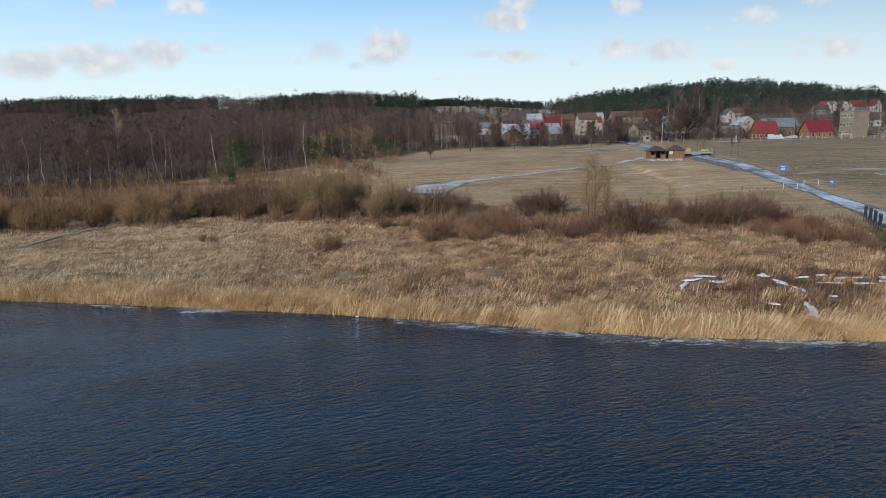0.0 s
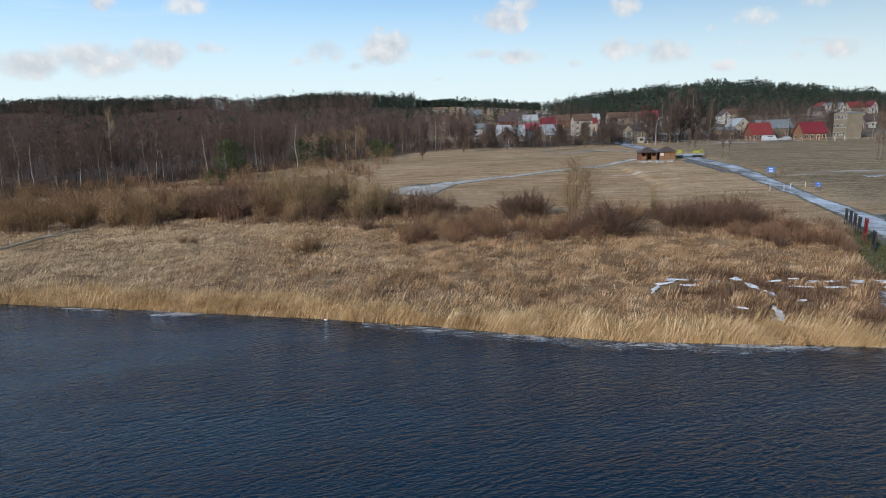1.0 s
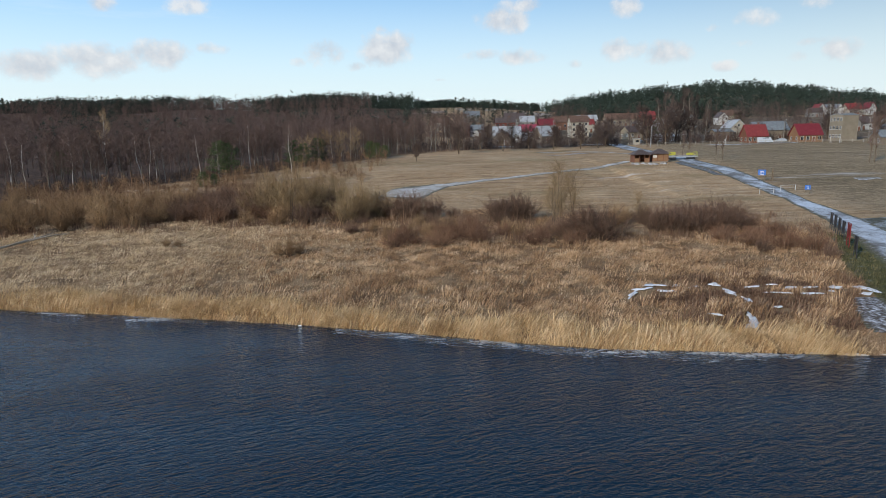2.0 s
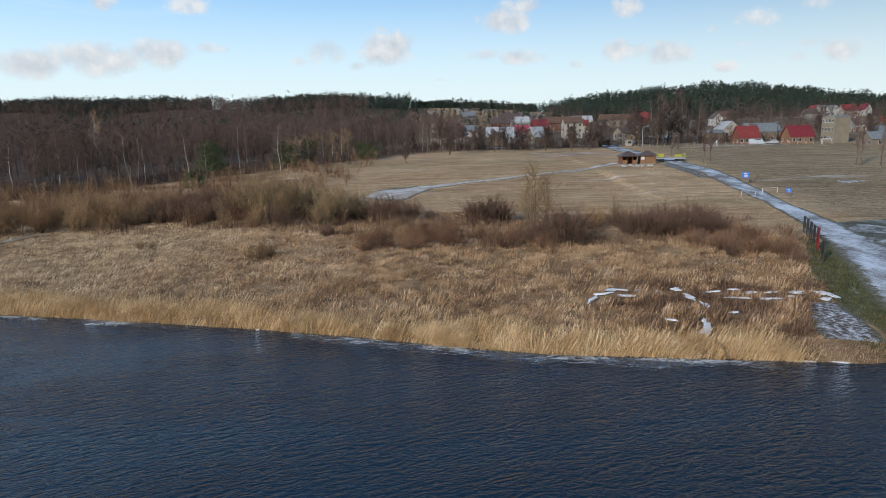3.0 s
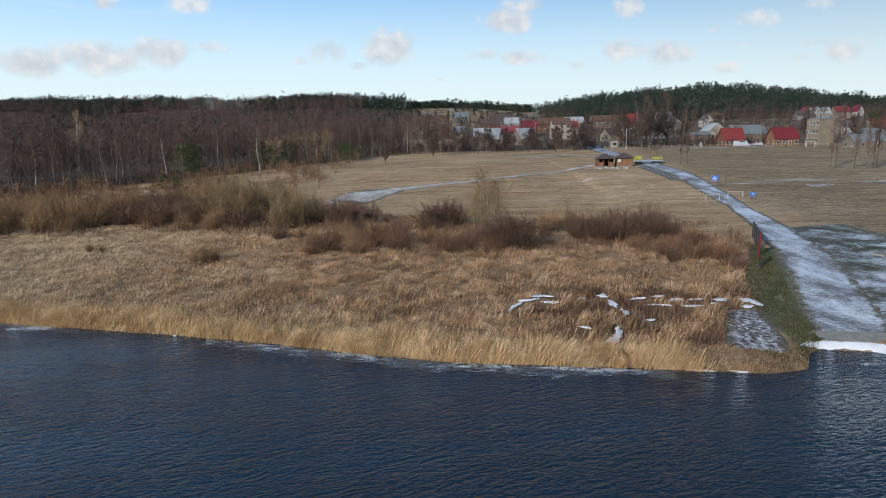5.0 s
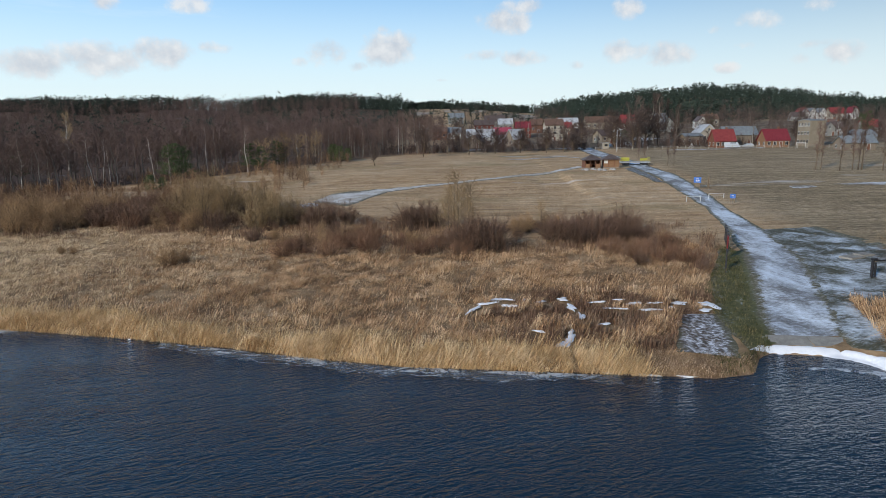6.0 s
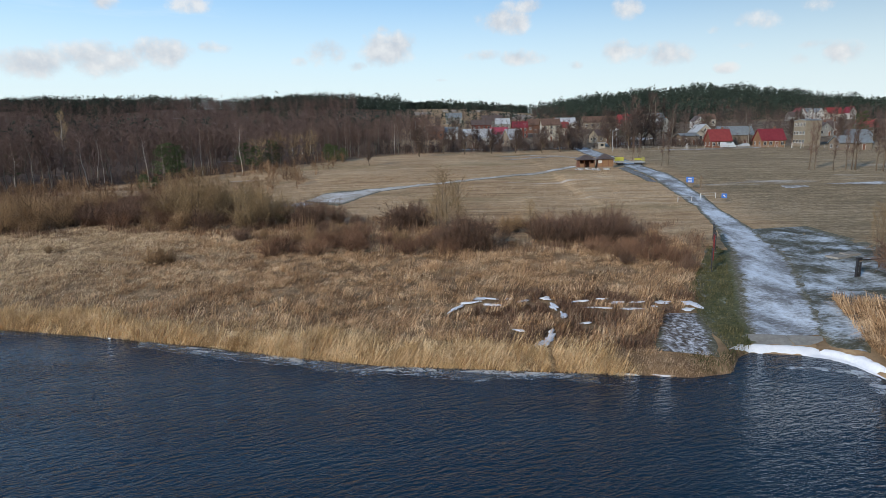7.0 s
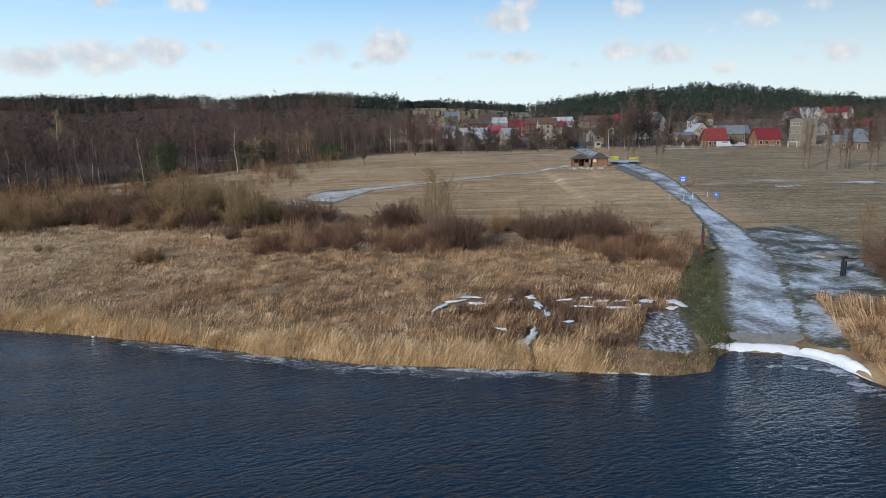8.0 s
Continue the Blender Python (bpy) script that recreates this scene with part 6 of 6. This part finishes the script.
def pole(x, y, tall, lamp, label):
    p = tagged(new("street_lamp" if lamp else "utility_pole"), label, "street lamp" if lamp else "utility pole")
    p.matrix_basis = pose(x, y, float(height(x, y)))
    part("shaft", segs_mesh("shaft", [[0, 0, -0.3, 0, 0, tall, 0.14, 0.09]], PALE_METAL if lamp else CONCRETE, 8), p)
    if lamp:
        part("arm", segs_mesh("arm", [[0, 0, tall - 0.1, 1.3, -0.3, tall + 0.25, 0.05, 0.04]], PALE_METAL, 6), p)
        part("lamp_head", soft_box("lamp_head", (0.7, 0.25, 0.14), PALE_METAL, 0.03, (1.5, -0.34, tall + 0.25)), p)
    else:
        part("crossarm", soft_box("crossarm", (1.5, 0.1, 0.12), CONCRETE, 0.02, (0, 0, tall - 0.4)), p)
        for s in (-0.6, 0, 0.6):
            part("insulator", segs_mesh("insulator", [[s, 0, tall - 0.36, s, 0, tall - 0.15, 0.05, 0.03]], FRAME_WHITE, 6), p)


for lx, ly in [(79.5, 222), (86, 240)]:
    pole(lx, ly, 7.5, True, "pale steel street lamp beside the village road")
for lx, ly in [(137.5, 240), (62, 238), (100, 262), (58, 300), (168, 236)]:
    pole(lx, ly, 8.5, False, "concrete utility pole by the houses")

# rubble and frosted slope by the huts
strip("frosted_slope", [(61.2, 128), (61.4, 134), (61.6, 140), (61.8, 147), (62.3, 153)], [(62.9, 126), (63.4, 132), (63.9, 138), (64.5, 146), (65.0, 155)], RUBBLEM, 0.12, "frosted stony slope below the road", "ground")
STONE = plain("frosty field stone", (0.20, 0.19, 0.18), (0.42, 0.41, 0.40), 3, 0.9, 0, 0.02)
for k in range(16):
    qx, qy = float(rng.uniform(51.5, 59)), float(rng.uniform(149.5, 153.5))
    bm = bmesh.new()
    bmesh.ops.create_icosphere(bm, subdivisions=2, radius=1.0)
    off = Vector(rng.uniform(-50, 50, 3))
    for v in bm.verts:
        v.co *= 1 + 0.35 * noise.noise(v.co * 1.3 + off)
    me = bpy.data.meshes.new("stone")
    bm.to_mesh(me)
    bm.free()
    me.materials.append(STONE)
    o = tagged(new("stone", me), "frosty grey boulder below the picnic huts", "stone", "stones by the huts")
    s = float(rng.uniform(0.25, 0.6))
    o.matrix_basis = pose(qx, qy, float(height(qx, qy)) + s * 0.2, 0, 0, float(rng.uniform(0, 360))) @ Matrix.Diagonal((s * 1.4, s, s * 0.7, 1))


def car(x, y, yaw, paint, label, tall=1.45, long=4.2, van=False):
    c = tagged(new("van" if van else "car"), label, "van" if van else "car")
    c.matrix_basis = pose(x, y, float(height(x, y)) + 0.02, 0, 0, yaw)
    hl, w = long / 2, 0.86
    if van:
        prof = [(-hl, 0.35), (hl, 0.35), (hl, 0.95), (hl - 0.5, 1.15), (hl - 1.1, tall), (-hl + 0.05, tall), (-hl, 1.0)]
    else:
        prof = [(-hl, 0.32), (hl, 0.32), (hl, 0.72), (hl - 1.05, 0.92), (hl - 1.75, tall), (-hl + 0.9, tall), (-hl + 0.12, 0.95), (-hl, 0.85)]
    n = len(prof)
    V = [(px, s * (w if pz < 1.0 else w * 0.84), pz) for s in (-1, 1) for px, pz in prof]
    me = bpy.data.meshes.new("body")
    me.from_pydata(V, [], [tuple(range(n)), tuple(range(2 * n - 1, n - 1, -1))] + [(i, n + i, n + (i + 1) % n, (i + 1) % n) for i in range(n)])
    me.materials.append(paint)
    part("body", me, c)
    for s in (-1, 1):
        part("side_window", boxes_mesh("side_window", [(-0.15, s * w * 0.88, tall - 0.3, long * 0.4, 0.05, 0.34)], GLASS), c)
        for q in (-1, 1):
            wh = part("wheel", segs_mesh("tyre", [[q * long * 0.31, s * (w - 0.2), 0.31, q * long * 0.31, s * (w + 0.02), 0.31, 0.31, 0.31]], DARK_METAL, 14), c)
            part("rim", segs_mesh("rim", [[q * long * 0.31, s * (w - 0.1), 0.31, q * long * 0.31, s * (w + 0.03), 0.31, 0.19, 0.17]], PALE_METAL, 10), wh)
    part("windscreen", boxes_mesh("windscreen", [(hl - 1.38, 0, (0.92 + tall) / 2 + 0.02, 0.3, 1.2, 0.4)], GLASS), c)


PAINT_SILVER = plain("silver car paint", (0.40, 0.42, 0.44), (0.50, 0.52, 0.54), 1, 0.3, 0.4)
PAINT_WHITE = plain("white van paint", (0.435, 0.48, 0.525), (0.51, 0.547, 0.585), 1, 0.35)
car(131.0, 230.5, 172, PAINT_SILVER, "silver car parked beside the red-roofed house")
car(124.6, 229.0, 4, PAINT_WHITE, "pale blue-white van parked before the house", 2.2, 5.4, True)
car(83.5, 246, 60, PAINT_WHITE, "white car on the village road")
KIOSK = tagged(new("kiosk"), "small yellow roadside kiosk with flat roof", "kiosk")
KIOSK.matrix_basis = pose(80.9, 243, float(height(80.9, 243)))
part("body", soft_box("body", (2.3, 2.0, 2.2), PLASTER_CREAM, 0.04, (0, 0, 1.0)), KIOSK)
part("roof", soft_box("roof", (2.8, 2.5, 0.18), ROOF_PALE, 0.04, (0, 0, 2.2)), KIOSK)
part("hatch", boxes_mesh("hatch", [(0, -1.02, 1.3, 1.2, 0.05, 0.8)], GLASS), KIOSK)
blob("frozen_puddle", -9.5, 111.5, 4.2, 2.4, 20, ICE_THICK, "frozen puddle at the end of the path", "ice", 0.05, 0.01, seed=90)
blob("frozen_puddle", -12.2, 95.5, 2.2, 1.6, 10, ICE_THICK, "frozen puddle lying among the willow scrub", "ice", 0.12, 0.01, seed=91)

# frost left lying on yards, fields and the open hillside
FIELD_FROST = frosted("frosted field", (0.17, 0.13, 0.09), (0.30, 0.24, 0.17), 0.42, 0.12, (0.5, 1, 1), 0.2, fade=False, frost=(0.62, 0.60, 0.58))
YARD_FROST = frosted("frosted yard", (0.13, 0.11, 0.09), (0.24, 0.21, 0.17), 0.60, 0.35, fade=False)
for k, (fx, fy, rx, ry, yaw) in enumerate([(82, 532, 20, 34, 10), (106, 505, 12, 24, 0), (-3, 556, 10, 14, 0), (24, 578, 9, 12, 20), (50, 580, 5, 22, -30), (276, 520, 26, 12, 10), (322, 534, 20, 10, 0)]):
    blob("frosted_field", fx, fy, rx, ry, yaw, FIELD_FROST, "pale frosted field on the open hillside", "field", 0.25, 0.1, seed=200 + k, kind="structure")
for k, (fx, fy, rx, ry, yaw) in enumerate([(29.7, 254, 5, 3, 0), (66, 248, 6, 3, 0), (98, 264, 7, 9, 10), (112, 294, 7, 10, 0), (46, 196, 7, 1.6, 8), (110, 224, 9, 2.4, 0), (128, 226, 7, 2.2, 0), (86, 117, 3, 1.2, 0), (104, 118, 9, 1.5, -6), (112, 112, 8, 1.3, 4)]):
    blob("frosted_yard", fx, fy, rx, ry, yaw, YARD_FROST, "yard whitened by frost", "yard", 0.12, 0.05, seed=220 + k, kind="structure")
